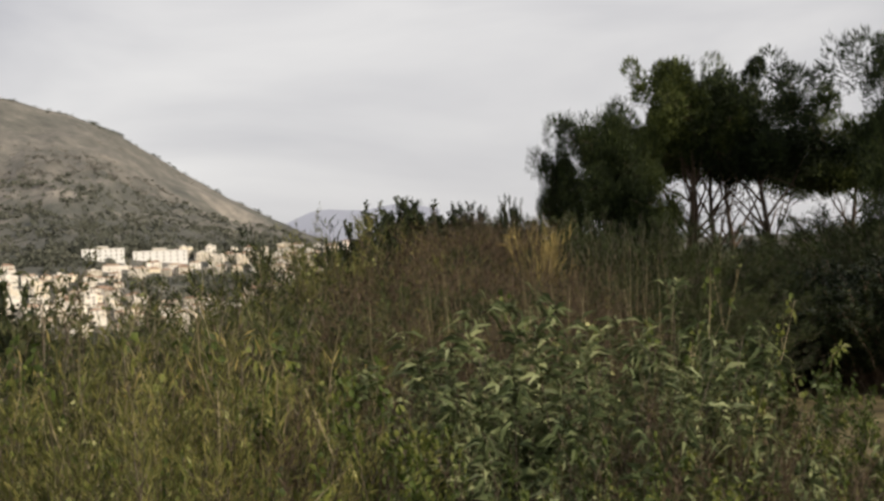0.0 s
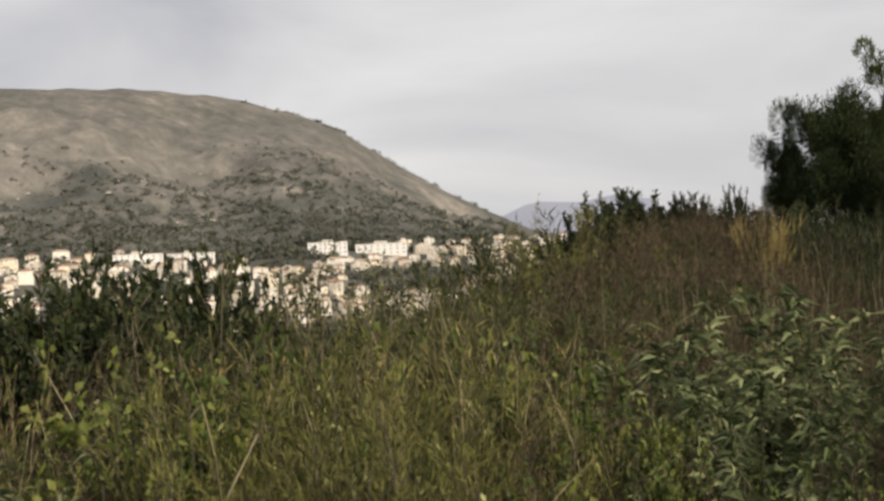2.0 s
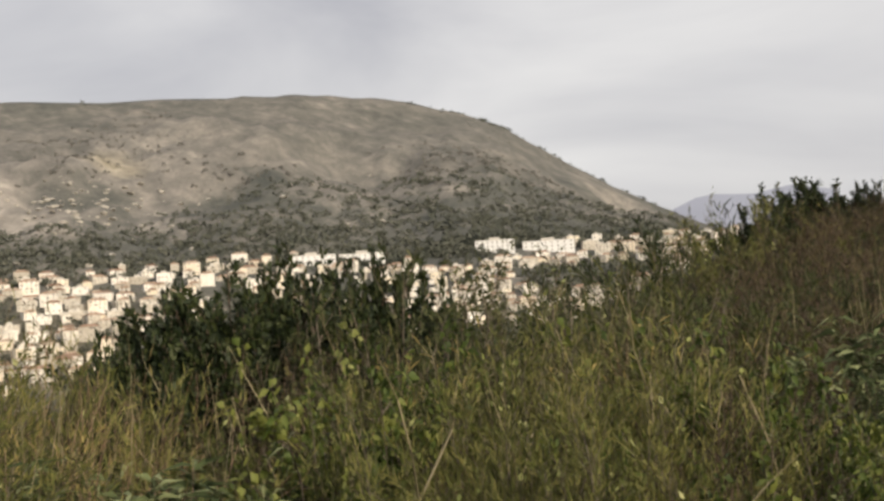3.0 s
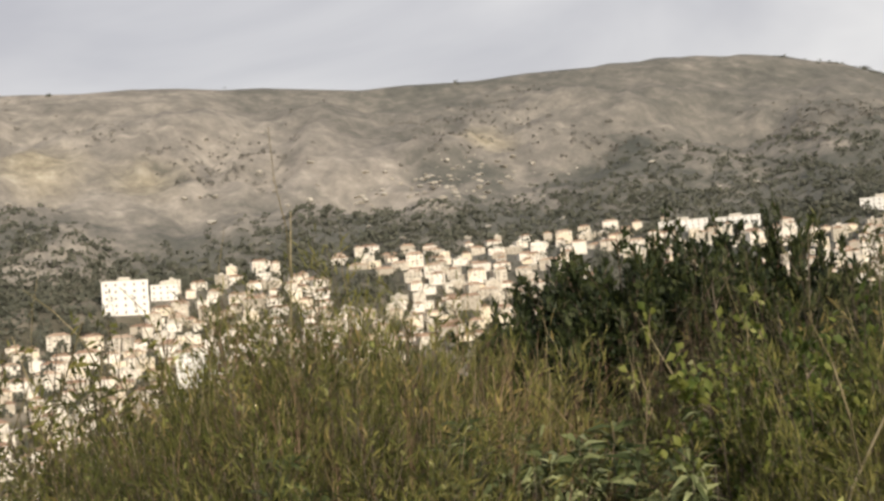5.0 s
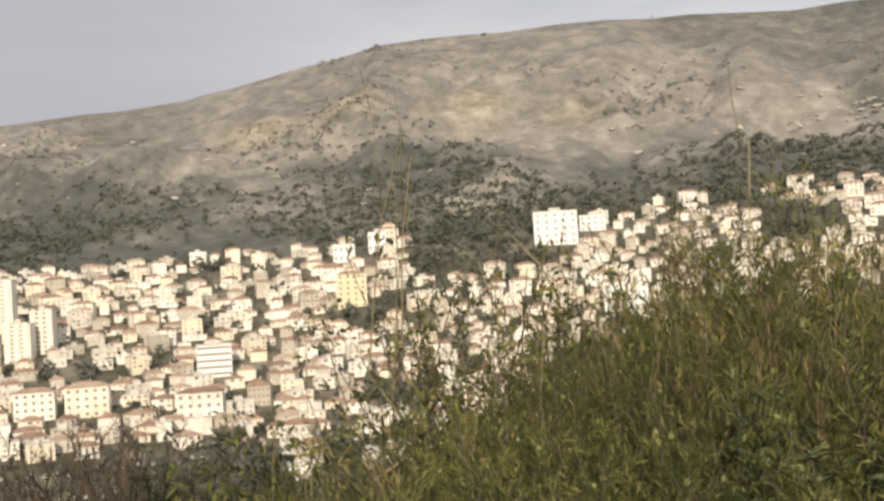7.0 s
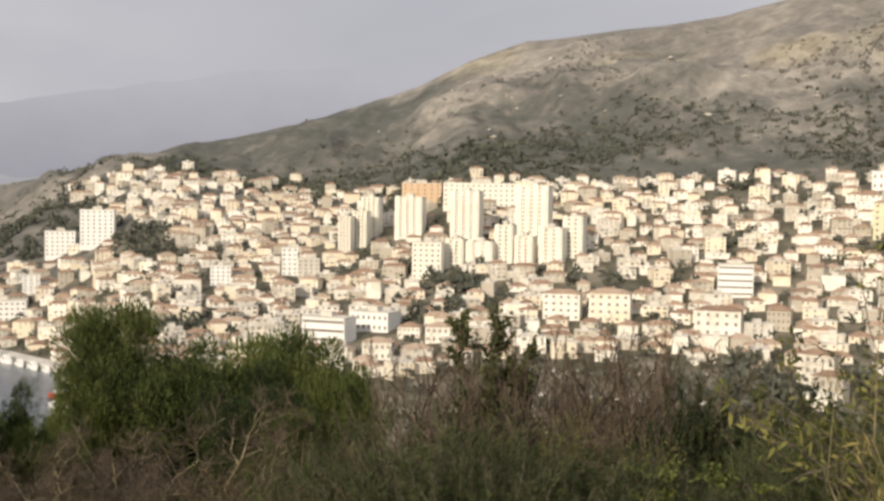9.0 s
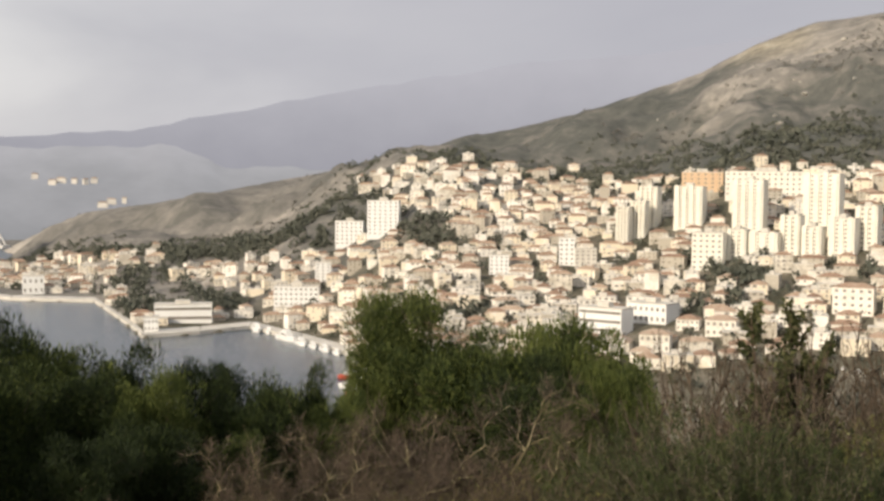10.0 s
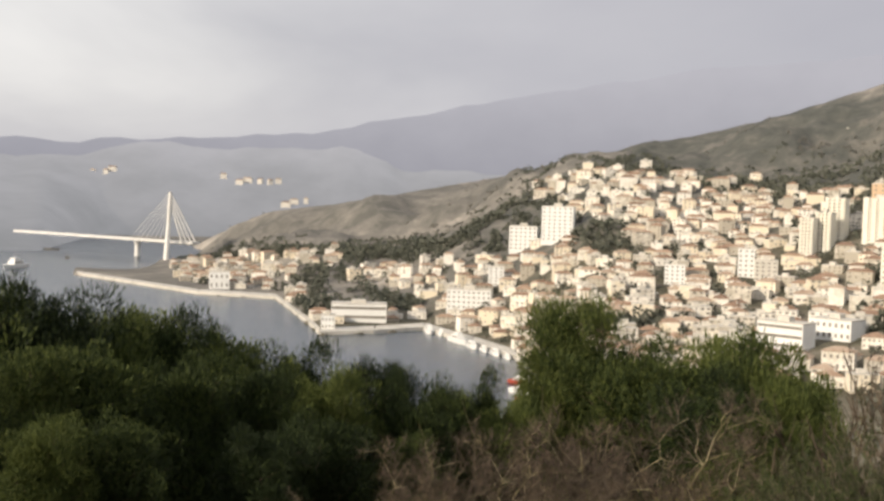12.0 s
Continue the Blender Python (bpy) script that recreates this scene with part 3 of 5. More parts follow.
build_water()


# ---- plants ----
def np_mesh(name, verts, quads, mat, parent=None, label="", smooth=False):
    """A mesh of quads (or triangles) from arrays."""
    verts, quads = np.asarray(verts, dtype=np.float32), np.asarray(quads, dtype=np.int32)
    k = quads.shape[1]
    me = bpy.data.meshes.new(name)
    me.vertices.add(len(verts))
    me.vertices.foreach_set("co", verts.ravel())
    me.loops.add(quads.size)
    me.loops.foreach_set("vertex_index", quads.ravel())
    me.polygons.add(len(quads))
    me.polygons.foreach_set("loop_start", np.arange(0, quads.size, k, dtype=np.int32))
    me.materials.append(mat)
    me.update(calc_edges=True)
    ob = new(name, me)
    if parent is not None:
        ob.parent = parent
    return tagged(ob, label)


def unit(v):
    return v / np.maximum(np.linalg.norm(v, axis=-1, keepdims=True), 1e-9)


def blades(p, d, length, width, rng, droop=0.15, fold=False):
    """Leaf blades: base points p, directions d, one length and width each. Diamonds, or folded along the rib."""
    n = len(p)
    length, width = np.broadcast_to(length, n)[:, None], np.broadcast_to(width, n)[:, None]
    side = unit(np.cross(d, unit(rng.normal(size=(n, 3)) + np.array([0, 0, 0.8]))))
    nor = np.cross(side, d)
    tip = p + d * length - np.array([0, 0, 1.0]) * length * droop
    mid = p + d * length * 0.42
    if not fold:
        v = np.stack([p, mid + side * width / 2, tip, mid - side * width / 2], 1).reshape(-1, 3)
        return v, np.arange(4 * n).reshape(-1, 4)
    rib = mid - nor * width * 0.25
    v = np.stack([p, mid + side * width / 2, tip, mid - side * width / 2, rib], 1).reshape(-1, 3)
    i = 5 * np.arange(n)[:, None]
    return v, np.concatenate([i + np.array([[0, 1, 4]]), i + np.array([[1, 2, 4]]), i + np.array([[4, 2, 3]]), i + np.array([[0, 4, 3]])])


def tubes(a, b, ra, rb, sides=3):
    """Tapered twigs from points a to b."""
    d = unit(b - a)
    s = unit(np.cross(d, np.array([0.31, 0.21, 0.92])))
    t = np.cross(d, s)
    n = len(a)
    ra, rb = np.broadcast_to(ra, n)[:, None], np.broadcast_to(rb, n)[:, None]
    ring = []
    for base, rad in ((a, ra), (b, rb)):
        for k in range(sides):
            w = 2 * math.pi * k / sides
            ring.append(base + (s * math.cos(w) + t * math.sin(w)) * rad)
    v = np.stack(ring, 1).reshape(-1, 3)
    i = (2 * sides) * np.arange(n)[:, None]
    f = np.concatenate([i + np.array([[k, (k + 1) % sides, sides + (k + 1) % sides, sides + k]]) for k in range(sides)])
    return v, f


def merge(parts):
    vs, fs, k = [], [], 0
    for v, f in parts:
        vs.append(v)
        fs.append(f + k)
        k += len(v)
    return np.concatenate(vs), np.concatenate(fs)


def stems(rng, n, height, spread, base, steps=6, wander=0.12, low=0.6, dome=0.35):
    """n stems as polylines (n, steps + 1, 3) rising from the ground and leaning outwards."""
    ang = rng.uniform(0, 2 * math.pi, n)
    out = np.stack([np.cos(ang), np.sin(ang), np.zeros(n)], 1)
    reach = np.sqrt(rng.uniform(0, 1, n))
    h = height * rng.uniform(low, 1.0, n) * (1 - dome * reach ** 2)
    p = out * (base * reach)[:, None]
    pts = [p]
    for k in range(steps):
        f = (k + 0.6) / steps
        step = out * (spread * reach * (0.4 + 1.2 * f) / steps)[:, None] + np.array([0, 0, 1.0]) * (h / steps)[:, None]
        p = p + step + rng.normal(size=(n, 3)) * height * wander / steps
        pts.append(p)
    return np.stack(pts, 1)


def side_twigs(rng, lines, per, length, rise=0.5, start=0.25, steps=3, wander=0.2):
    """Side twigs along polylines."""
    n, k = lines.shape[0], lines.shape[1] - 1
    idx = rng.integers(0, n, n * per)
    f = rng.uniform(start, 0.98, n * per) * k
    i = np.minimum(f.astype(int), k - 1)
    t = (f - i)[:, None]
    a, b = lines[idx, i], lines[idx, i + 1]
    p = a * (1 - t) + b * t
    main = unit(b - a)
    d = unit(unit(rng.normal(size=p.shape)) * (1 - rise * 0.6) + main * rise + np.array([0, 0, 0.25]))
    ln = length * rng.uniform(0.5, 1.2, len(p)) * (1.15 - 0.6 * f / k)
    pts = [p]
    for s in range(steps):
        d = unit(d + rng.normal(size=d.shape) * wander + np.array([0, 0, 0.06]))
        p = p + d * (ln / steps)[:, None]
        pts.append(p)
    return np.stack(pts, 1)


def line_tubes(lines, r0, r1, sides=3):
    k = lines.shape[1] - 1
    parts = []
    for i in range(k):
        ra, rb = r0 + (r1 - r0) * i / k, r0 + (r1 - r0) * (i + 1) / k
        parts.append(tubes(lines[:, i], lines[:, i + 1], ra, rb, sides))
    return merge(parts)


def along(rng, lines, n, start=0.2, scatter=0.01):
    """n random places on polylines with the line's direction."""
    m, k = lines.shape[0], lines.shape[1] - 1
    idx = rng.integers(0, m, n)
    f = rng.uniform(start, 1.0, n) * k
    i = np.minimum(f.astype(int), k - 1)
    t = (f - i)[:, None]
    a, b = lines[idx, i], lines[idx, i + 1]
    return a * (1 - t) + b * t + rng.normal(size=(n, 3)) * scatter, unit(b - a)


def shrub(seed, name, label, category, height=1.0, spread=0.5, base=0.25, n=30, per=8, twig=0.25, rise=0.5, leaf=(0.05, 0.02), count=6000,
          mat=None, wood=None, fold=False, toward=0.5, droop=0.15, wander=0.12, tops=0, thick=0.006, second=None, low=0.55, start=0.25, tip=97, dome=0.35):
    """A shrub of stems, twigs and leaves about height metres high: thing > branchwork, foliage (> second foliage of another look)."""
    rng = np.random.default_rng(seed)
    ob = tagged(new(name), label, category, category + " on the near slope")
    st = stems(rng, n, height, spread, base, wander=wander, low=low, dome=dome)
    tw = side_twigs(rng, st, per, twig, rise, start=start) if per else st
    parts = [line_tubes(st, thick, thick * 0.4)]
    if per:
        parts.append(line_tubes(tw, thick * 0.5, thick * 0.2))
    np_mesh("branchwork", *merge(parts), wood or M_TWIG, ob)

    def leaves(part_name, num, size, material_, fold_):
        p, d = along(rng, tw, num)
        q = unit(d * toward + unit(rng.normal(size=d.shape)) * (1 - toward * 0.5))
        parts_ = [blades(p, q, size[0] * rng.uniform(0.6, 1.25, num), size[1] * rng.uniform(0.7, 1.2, num), rng, droop, fold_)]
        if tops:
            ends = st[:, -1]
            e = np.repeat(ends, tops, 0)
            ang = rng.uniform(0, 2 * math.pi, len(e))
            q = unit(np.stack([np.cos(ang), np.sin(ang), rng.uniform(-0.1, 1.0, len(e))], 1))
            parts_.append(blades(e - q * 0.01 - np.array([0, 0, 1.0]) * rng.uniform(0, 0.14, len(e))[:, None], q,
                                 size[0] * 1.25 * rng.uniform(0.7, 1.2, len(e)), size[1] * 1.2, rng, 0.3, fold_))
        np_mesh(part_name, *merge(parts_), material_, ob)

    if count:
        leaves("foliage", count, leaf, mat, fold)
    if second:
        leaves("sparse_foliage", second[0], second[1], second[2], False)
    return ob, float(np.percentile(st[:, -1, 2], tip)) + leaf[0] * 0.5


def pine(seed, label, height=9.0, crown=3.2, bare=0.45, limbs=16, clumps=80, per=220, tuft=0.46, flat=0.5, trunks=1, lean=0.6, needle=0.036, floor=0.0, climb=(0.1, 0.9)):
    """A pine: trunk and limbs tapering into clumps of needle tufts. bare: the free part of the trunk, flat: how level the crown's top lies."""
    rng = np.random.default_rng(seed)
    ob = tagged(new("pine_tree"), label, "tree", "pines")
    wood, ends = [], []
    for _ in range(trunks):
        p = np.array([rng.normal() * 0.5 * (trunks > 1), rng.normal() * 0.5 * (trunks > 1), -0.6])
        d = unit(np.array([rng.normal() * 0.16 * lean, rng.normal() * 0.16 * lean, 1.0]))
        line, rad = [p], height * 0.021
        for k in range(9):
            d = unit(d + rng.normal(size=3) * 0.09 * lean + np.array([0, 0, 0.1]))
            p = p + d * (height * 0.86 / 9)
            line.append(p)
        line = np.array(line)
        for k in range(9):
            wood.append(tubes(line[k][None], line[k + 1][None], rad * (1 - 0.085 * k), rad * (1 - 0.085 * (k + 1)), 8))
        for j in range(limbs // trunks):
            f = bare + (1 - bare) * rng.uniform(0.0, 1.0)
            i = min(8, int(f * 9))
            a = line[i] + (line[i + 1] - line[i]) * (f * 9 - i)
            ang = rng.uniform(0, 2 * math.pi)
            reach = crown * rng.uniform(0.45, 1.0) * (1 - (1 - flat) * max(0.0, (f - bare) / (1 - bare)) * 0.75)
            q, pts = np.array([math.cos(ang), math.sin(ang), rng.uniform(*climb)]), [a]
            for k in range(5):
                q = unit(q + rng.normal(size=3) * 0.16 + np.array([0, 0, 0.10]))
                a = a + q * reach / 5
                pts.append(a)
            pts = np.array(pts)
            rl = rad * 0.42 * (1 - 0.5 * f)
            for k in range(5):
                wood.append(tubes(pts[k][None], pts[k + 1][None], rl * (1 - 0.17 * k), rl * (1 - 0.17 * (k + 1)), 5))
            ends += [pts[3], pts[4], pts[5], pts[5]] if bare < 0.5 else [pts[5], pts[5] + np.array([0, 0, 0.2]), pts[4] + np.array([0, 0, 0.35])]
            for k in range(3):
                o = pts[3 + k % 3]
                e = o + unit(rng.normal(size=3) * np.array([1, 1, 0.45]) + np.array([0, 0, 0.35])) * reach * rng.uniform(0.22, 0.42)
                wood.append(tubes(o[None], e[None], rl * 0.35, rl * 0.12, 4))
                ends += [e, e] if bare < 0.5 else [e + np.array([0, 0, 0.25])] * 2
        ends += [line[-1], line[-1] + d * height * 0.05, line[-2]]
    np_mesh("trunk", *merge(wood), M_BARK, ob)
    ends = np.array(ends)
    pick = ends[rng.integers(0, len(ends), clumps)] + rng.normal(size=(clumps, 3)) * np.array([0.5, 0.5, 0.3]) * crown * 0.14
    pick[:, 2] = np.where(pick[:, 2] < floor * height, floor * height + rng.uniform(0, 0.12, clumps) * height, pick[:, 2])
    size = tuft * rng.uniform(0.6, 1.5, clumps) * crown / 3.2
    c = np.repeat(pick, per, 0)
    s = np.repeat(size, per)[:, None]
    o = unit(rng.normal(size=c.shape)) * np.array([0.95, 0.95, 1.1])
    p = c + o * s * rng.uniform(0.2, 1.0, (len(c), 1)) ** 0.45
    d = unit(o + rng.normal(size=o.shape) * 0.3 + np.array([0, 0, 0.8]))
    np_mesh("crown", *blades(p, d, 0.19 * crown / 3.2 * rng.uniform(0.7, 1.2, len(c)), needle * crown / 3.2, rng, 0.0), M_PINE, ob)
    return ob, float(np.percentile(p[:, 2], 99.6))


def bare_tree(seed, label, height=4.2):
    """A leafless tree: limbs from a short trunk, twigs on limbs, fine twigs on those."""
    rng = np.random.default_rng(seed)
    ob = tagged(new("bare_tree"), label, "tree", "bare trees on the slope")
    limbs = stems(rng, 18, height * 0.95, 2.1, 0.12, steps=9, wander=0.62, low=0.5)
    first = side_twigs(rng, limbs, 18, 0.95, 0.4, start=0.2, steps=4, wander=0.3)
    fine = side_twigs(rng, first, 20, 0.42, 0.5, start=0.2, wander=0.3)
    np_mesh("limb_frame", *merge([line_tubes(limbs, 0.020, 0.005, 3), line_tubes(first[::3], 0.0095, 0.004)]), M_STRAW, ob)
    np_mesh("twig_net", *merge([line_tubes(first, 0.0075, 0.0035), line_tubes(fine, 0.0046, 0.0022)]), M_BRUSH, ob)
    p, d = along(rng, fine, 1500)
    np_mesh("withered_foliage", *blades(p, unit(d + rng.normal(size=d.shape) * 0.6), 0.05, 0.02, rng), M_DRY, ob)
    return ob, height


class Nursery:
    """Each kind is built once; later plants are copies that share its meshes."""

    def __init__(self):
        self.made, self.used = {}, set()

    def plant(self, key, az, r, top, width=1.0, turn=None, rng=random.Random(11)):
        """Puts a plant of that kind at a bearing and distance, its top at the elevation top (degrees)."""
        ob, h = self.made[key]
        z = ground_z(az, r) - 0.05
        tall = EYE_Z + r * math.tan(radians(top)) - z
        s = max(0.12, tall / h)
        m = pose(*bearing(az, r, z), 0, 0, rng.uniform(0, 360) if turn is None else turn) @ Matrix.Diagonal((s * width, s * width, s, 1))
        if key in self.used:
            return copy_thing(ob, m @ Matrix.Diagonal((1 / ob.scale.x, 1 / ob.scale.y, 1 / ob.scale.z, 1)))
        self.used.add(key)
        ob.matrix_basis = m
        return ob


N = Nursery()
for k in range(3):
    N.made["broom%d" % k] = shrub(20 + k, "broom_shrub", "olive-green broom shrub with fine upright stems", "shrub", 1.5, 0.55, 0.4, n=110, per=20, twig=0.34, rise=0.75,
                                  leaf=(0.048, 0.0052), count=36000, mat=M_BROOM, toward=0.85, droop=0.04, thick=0.0026, wood=M_STRAW if k == 2 else M_TWIG, second=(480, (0.029, 0.019), M_SPARK))
    N.made["russet%d" % k] = shrub(25 + k, "russet_broom", "broom shrub with reddish-brown dry tips", "shrub", 1.5, 0.5, 0.4, n=170, per=12, twig=0.32, rise=1.0,
                                   leaf=(0.055, 0.0046), count=16000, mat=M_BROOM, toward=0.93, droop=0.04, thick=0.0030, wood=M_RUSSET, second=(5000, (0.05, 0.005), M_DRY))
    N.made["straw%d" % k] = shrub(30 + k, "straw_tuft", "tuft of straw-coloured upright dry stems", "grass", 1.3, 0.35, 0.3, n=34, per=3, twig=0.22, rise=0.9,
                                  leaf=(0.06, 0.008), count=260, mat=M_YELLOW, toward=0.9, thick=0.0032, wood=M_STRAW, low=0.5)
    N.made["dry%d" % k] = shrub(40 + k, "dry_shrub", "brown withered shrub with a haze of thin dry twigs", "shrub", 1.4, 0.7, 0.3, n=120, per=20, twig=0.34, rise=0.8, wood=M_BRUSH,
                                leaf=(0.05, 0.0048), count=12000, mat=M_DRY, toward=0.8, droop=0.05, thick=0.0034, second=(3200, (0.05, 0.005), M_BROOM))
    N.made["grey%d" % k] = shrub(60 + k, "mullein_shrub", "grey-green shrub with long felted drooping leaves", "shrub", 1.2, 0.62, 0.3, n=46, per=5, twig=0.2, rise=0.6,
                                 leaf=(0.080, 0.0145), count=2600, mat=M_GREY, fold=True, toward=0.35, droop=0.42, tops=17, thick=0.005, wood=M_TWIG, second=(1800, (0.03, 0.012), M_OLIVE))
    N.made["green%d" % k] = shrub(80 + k, "bramble_bush", "fresh green leafy bramble bush", "bush", 1.1, 0.7, 0.4, n=54, per=12, twig=0.26, rise=0.5,
                                  leaf=(0.030, 0.019), count=12000, mat=M_GREEN, fold=True, toward=0.35, thick=0.004)
    N.made["olive%d" % k] = shrub(100 + k, "olive_shrub", "olive-green leafy shrub on the slope", "shrub", 1.5, 0.7, 0.4, n=70, per=14, twig=0.3, rise=0.8,
                                  leaf=(0.034, 0.0095), count=20000, mat=M_OLIVE, toward=0.7, thick=0.0045)
    N.made["dark%d" % k] = shrub(120 + k, "evergreen_bush", "dense dark evergreen bush with pointed upright shoots", "bush", 2.4, 0.75, 0.65, n=130, per=26, twig=0.38, rise=1.0,
                                 leaf=(0.062, 0.026), count=90000, mat=M_DARK, toward=0.7, droop=0.05, thick=0.008, wood=M_BARK, low=0.72, tip=100)
    N.made["bare%d" % k] = shrub(140 + k, "bare_thicket", "leafless brown thicket of thin branches", "shrub", 2.2, 0.7, 0.5, n=34, per=18, twig=0.55, rise=0.75, wood=M_BRUSH,
                                 leaf=(0.04, 0.016), count=900, mat=M_DRY, thick=0.012, wander=0.45)
for k in range(2):
    N.made["weed%d" % k] = shrub(170 + k, "tall_weed", "tall sparse green weed with small leaves", "weed", 1.6, 0.6, 0.15, n=13, per=12, twig=0.3, rise=0.75, leaf=(0.04, 0.013),
                                 count=1500, mat=M_BROOM, thick=0.004)
    N.made["vine%d" % k] = shrub(175 + k, "leafy_climber", "sparse upright climber with broad pale green leaves", "weed", 1.5, 0.3, 0.12, n=9, per=7, twig=0.16, rise=0.5, leaf=(0.036, 0.024),
                                 count=300, mat=M_GREEN, fold=True, toward=0.3, droop=0.3, thick=0.0036, wood=M_STRAW, second=(90, (0.03, 0.02), M_SPARK))
    N.made["feather%d" % k] = shrub(180 + k, "rounded_broom", "deep green rounded broom bush below the pines", "bush", 1.5, 1.05, 0.55, n=240, per=15, twig=0.24, rise=1.0,
                                    leaf=(0.06, 0.0062), count=46000, mat=M_FEATHER, toward=0.9, droop=0.03, thick=0.003, low=0.86, dome=0.62, wander=0.08)
for k in range(3):
    for o in N.made["straw%d" % k][0].children:
        tagged(o, kind="stuff")
N.made["stalk"] = shrub(160, "bare_stalk", "thin bleached bare stalk standing in the shrubs", "stalk", 1.6, 0.35, 0.05, n=3, per=5, twig=0.42, rise=0.7, count=0, thick=0.0048, wood=M_STRAW, wander=0.3)
for o in N.made["stalk"][0].children:
    tagged(o, kind="stuff")
N.made["grass"] = shrub(161, "dry_grass", "tuft of pale dry grass with seed heads", "grass", 0.9, 0.35, 0.12, n=60, per=2, twig=0.14, rise=0.9, leaf=(0.16, 0.006),
                        count=500, mat=M_YELLOW, toward=0.9, thick=0.002, wood=M_YELLOW)
N.made["sapling"] = shrub(162, "leafy_sapling", "slim upright sapling with small yellow-green leaves", "tree", 2.6, 0.28, 0.12, n=16, per=22, twig=0.30, rise=0.7, leaf=(0.06, 0.03),
                          count=13000, mat=M_OLIVE, toward=0.5, thick=0.010, wood=M_BARK, low=0.35)
N.made["baretree"] = bare_tree(163, "leafless grey-brown tree with a wide net of twigs")
N.made["umbrella0"] = pine(201, "tall pine with a bare forked trunk and a flat dark crown", 9.0, 3.6, bare=0.50, limbs=26, clumps=190, per=280, tuft=0.36, flat=0.95, trunks=2, lean=1.1, floor=0.70, climb=(0.7, 1.8))
N.made["umbrella1"] = pine(202, "leaning pine with bare limbs under a spreading dark crown", 9.0, 3.8, bare=0.42, limbs=20, clumps=170, per=280, tuft=0.36, flat=1.0, trunks=1, lean=1.3, floor=0.68, climb=(0.6, 1.6))
N.made["pine0"] = pine(203, "dense dark green pine growing below the slope's edge", 9.0, 3.0, bare=0.22, limbs=34, tuft=0.58, clumps=230, per=330, flat=0.35)
N.made["pine1"] = pine(204, "bushy dark green pine with rounded crown", 8.0, 3.2, bare=0.18, limbs=34, tuft=0.58, clumps=230, per=330, flat=0.5)
N.made["pine2"] = pine(205, "rounded dark pine crown seen from above", 8.0, 3.4, bare=0.3, limbs=34, tuft=0.58, clumps=230, per=330, flat=0.6)

# the pines on the rise beyond the path
N.plant("pine1", -9.2, 36, 9.6, 0.72)
N.plant("pine1", -6.6, 38, 7.8, 0.52)
N.plant("pine0", -10.2, 37, 8.2, 0.62)
N.plant("umbrella0", -11.6, 40, 11.3, 0.9, 40)
N.plant("umbrella0", -14.4, 40, 10.9, 0.85, 200)
N.plant("umbrella1", -15.6, 41, 10.7, 1.0, 120)
N.plant("umbrella1", -18.4, 43, 9.5, 1.0, 250)
N.plant("pine0", -23.0, 34, 10.8, 0.7)
N.plant("pine1", -25.5, 38, 11.5, 0.9)
# three pines out of view carry on the grove, added to shade the hollow
for az, r, top, key in ((-36, 21, 9.5, "pine1"), (-43, 22, 10.5, "pine0"), (-34, 29, 9.0, "pine2")):
    N.plant(key, az, r, top, 0.9)
rng = random.Random(5)
for az, r, top, w, key in ((-16.0, 27, 1.2, 1.5, "dark0"), (-19.5, 25, 1.4, 1.6, "dark1"), (-22.5, 23, 1.8, 1.6, "dark2"), (-18, 22, 0.8, 1.6, "dark0"), (-15.0, 23, 0.4, 1.5, "dark2"), (-21.5, 20, 0.8, 1.7, "dark1"), (-24, 28, 2.5, 1.6, "dark0"),
                           (-17.2, 33, 2.6, 1.5, "feather0"), (-19.8, 36, 3.8, 1.5, "feather1"), (-22.6, 36, 4.2, 1.5, "feather0"), (-15.2, 35, 2.6, 1.4, "feather1"), (-12.8, 33, 2.6, 1.2, "feather0"), (-21, 30, 3.0, 1.4, "feather1"), (-18.6, 29, 2.0, 1.5, "feather0"),
                           (-9.4, 21, 4.2, 1.05, "feather0"), (-7.6, 22, 3.2, 1.0, "feather1"), (-11.3, 21, 2.9, 1.05, "feather1"), (-12.9, 21.5, 1.3, 1.1, "feather0"), (-9.9, 18, 1.4, 1.2, "feather1"), (-12.0, 18, -0.2, 1.2, "feather0"), (-7.4, 18.5, 1.2, 1.1, "feather0"),
                           (-6.2, 25, 4.6, 0.9, "dark2"), (-3.5, 26, 5.5, 0.5, "dark0"), (0.5, 27, 5.7, 0.9, "dark1"), (2.3, 27, 5.45, 0.9, "dark2"), (-1.2, 27, 5.3, 0.9, "dark0"), (1.4, 26.5, 5.6, 0.9, "dark0")):
    N.plant(key, az, r, top, w)
# dry rise in front of them
for i in range(58):
    az = rng.uniform(-6.3, 8.5)
    edge = float(np.interp(az, (-7, -4, 0, 3, 5.2, 8.1, 10.5), (4.2, 4.9, 5.1, 5.0, 4.4, 2.4, 0.5)))
    f = rng.random()
    r = 24 - 13 * f
    key = rng.choice(("dry", "dry", "dry", "dry", "feather")) if az < 3 else rng.choice(("feather", "broom", "feather", "dry"))
    N.plant(key + str(rng.randrange(2)), az, r, edge - 0.2 - f * 5.2 + rng.uniform(-0.5, 0.2), rng.uniform(0.9, 1.25))
for az, r, top in ((-4.6, 20, 4.6), (-4.4, 19.5, 4.2)):
    N.plant("grass", az, r, top, 0.5)

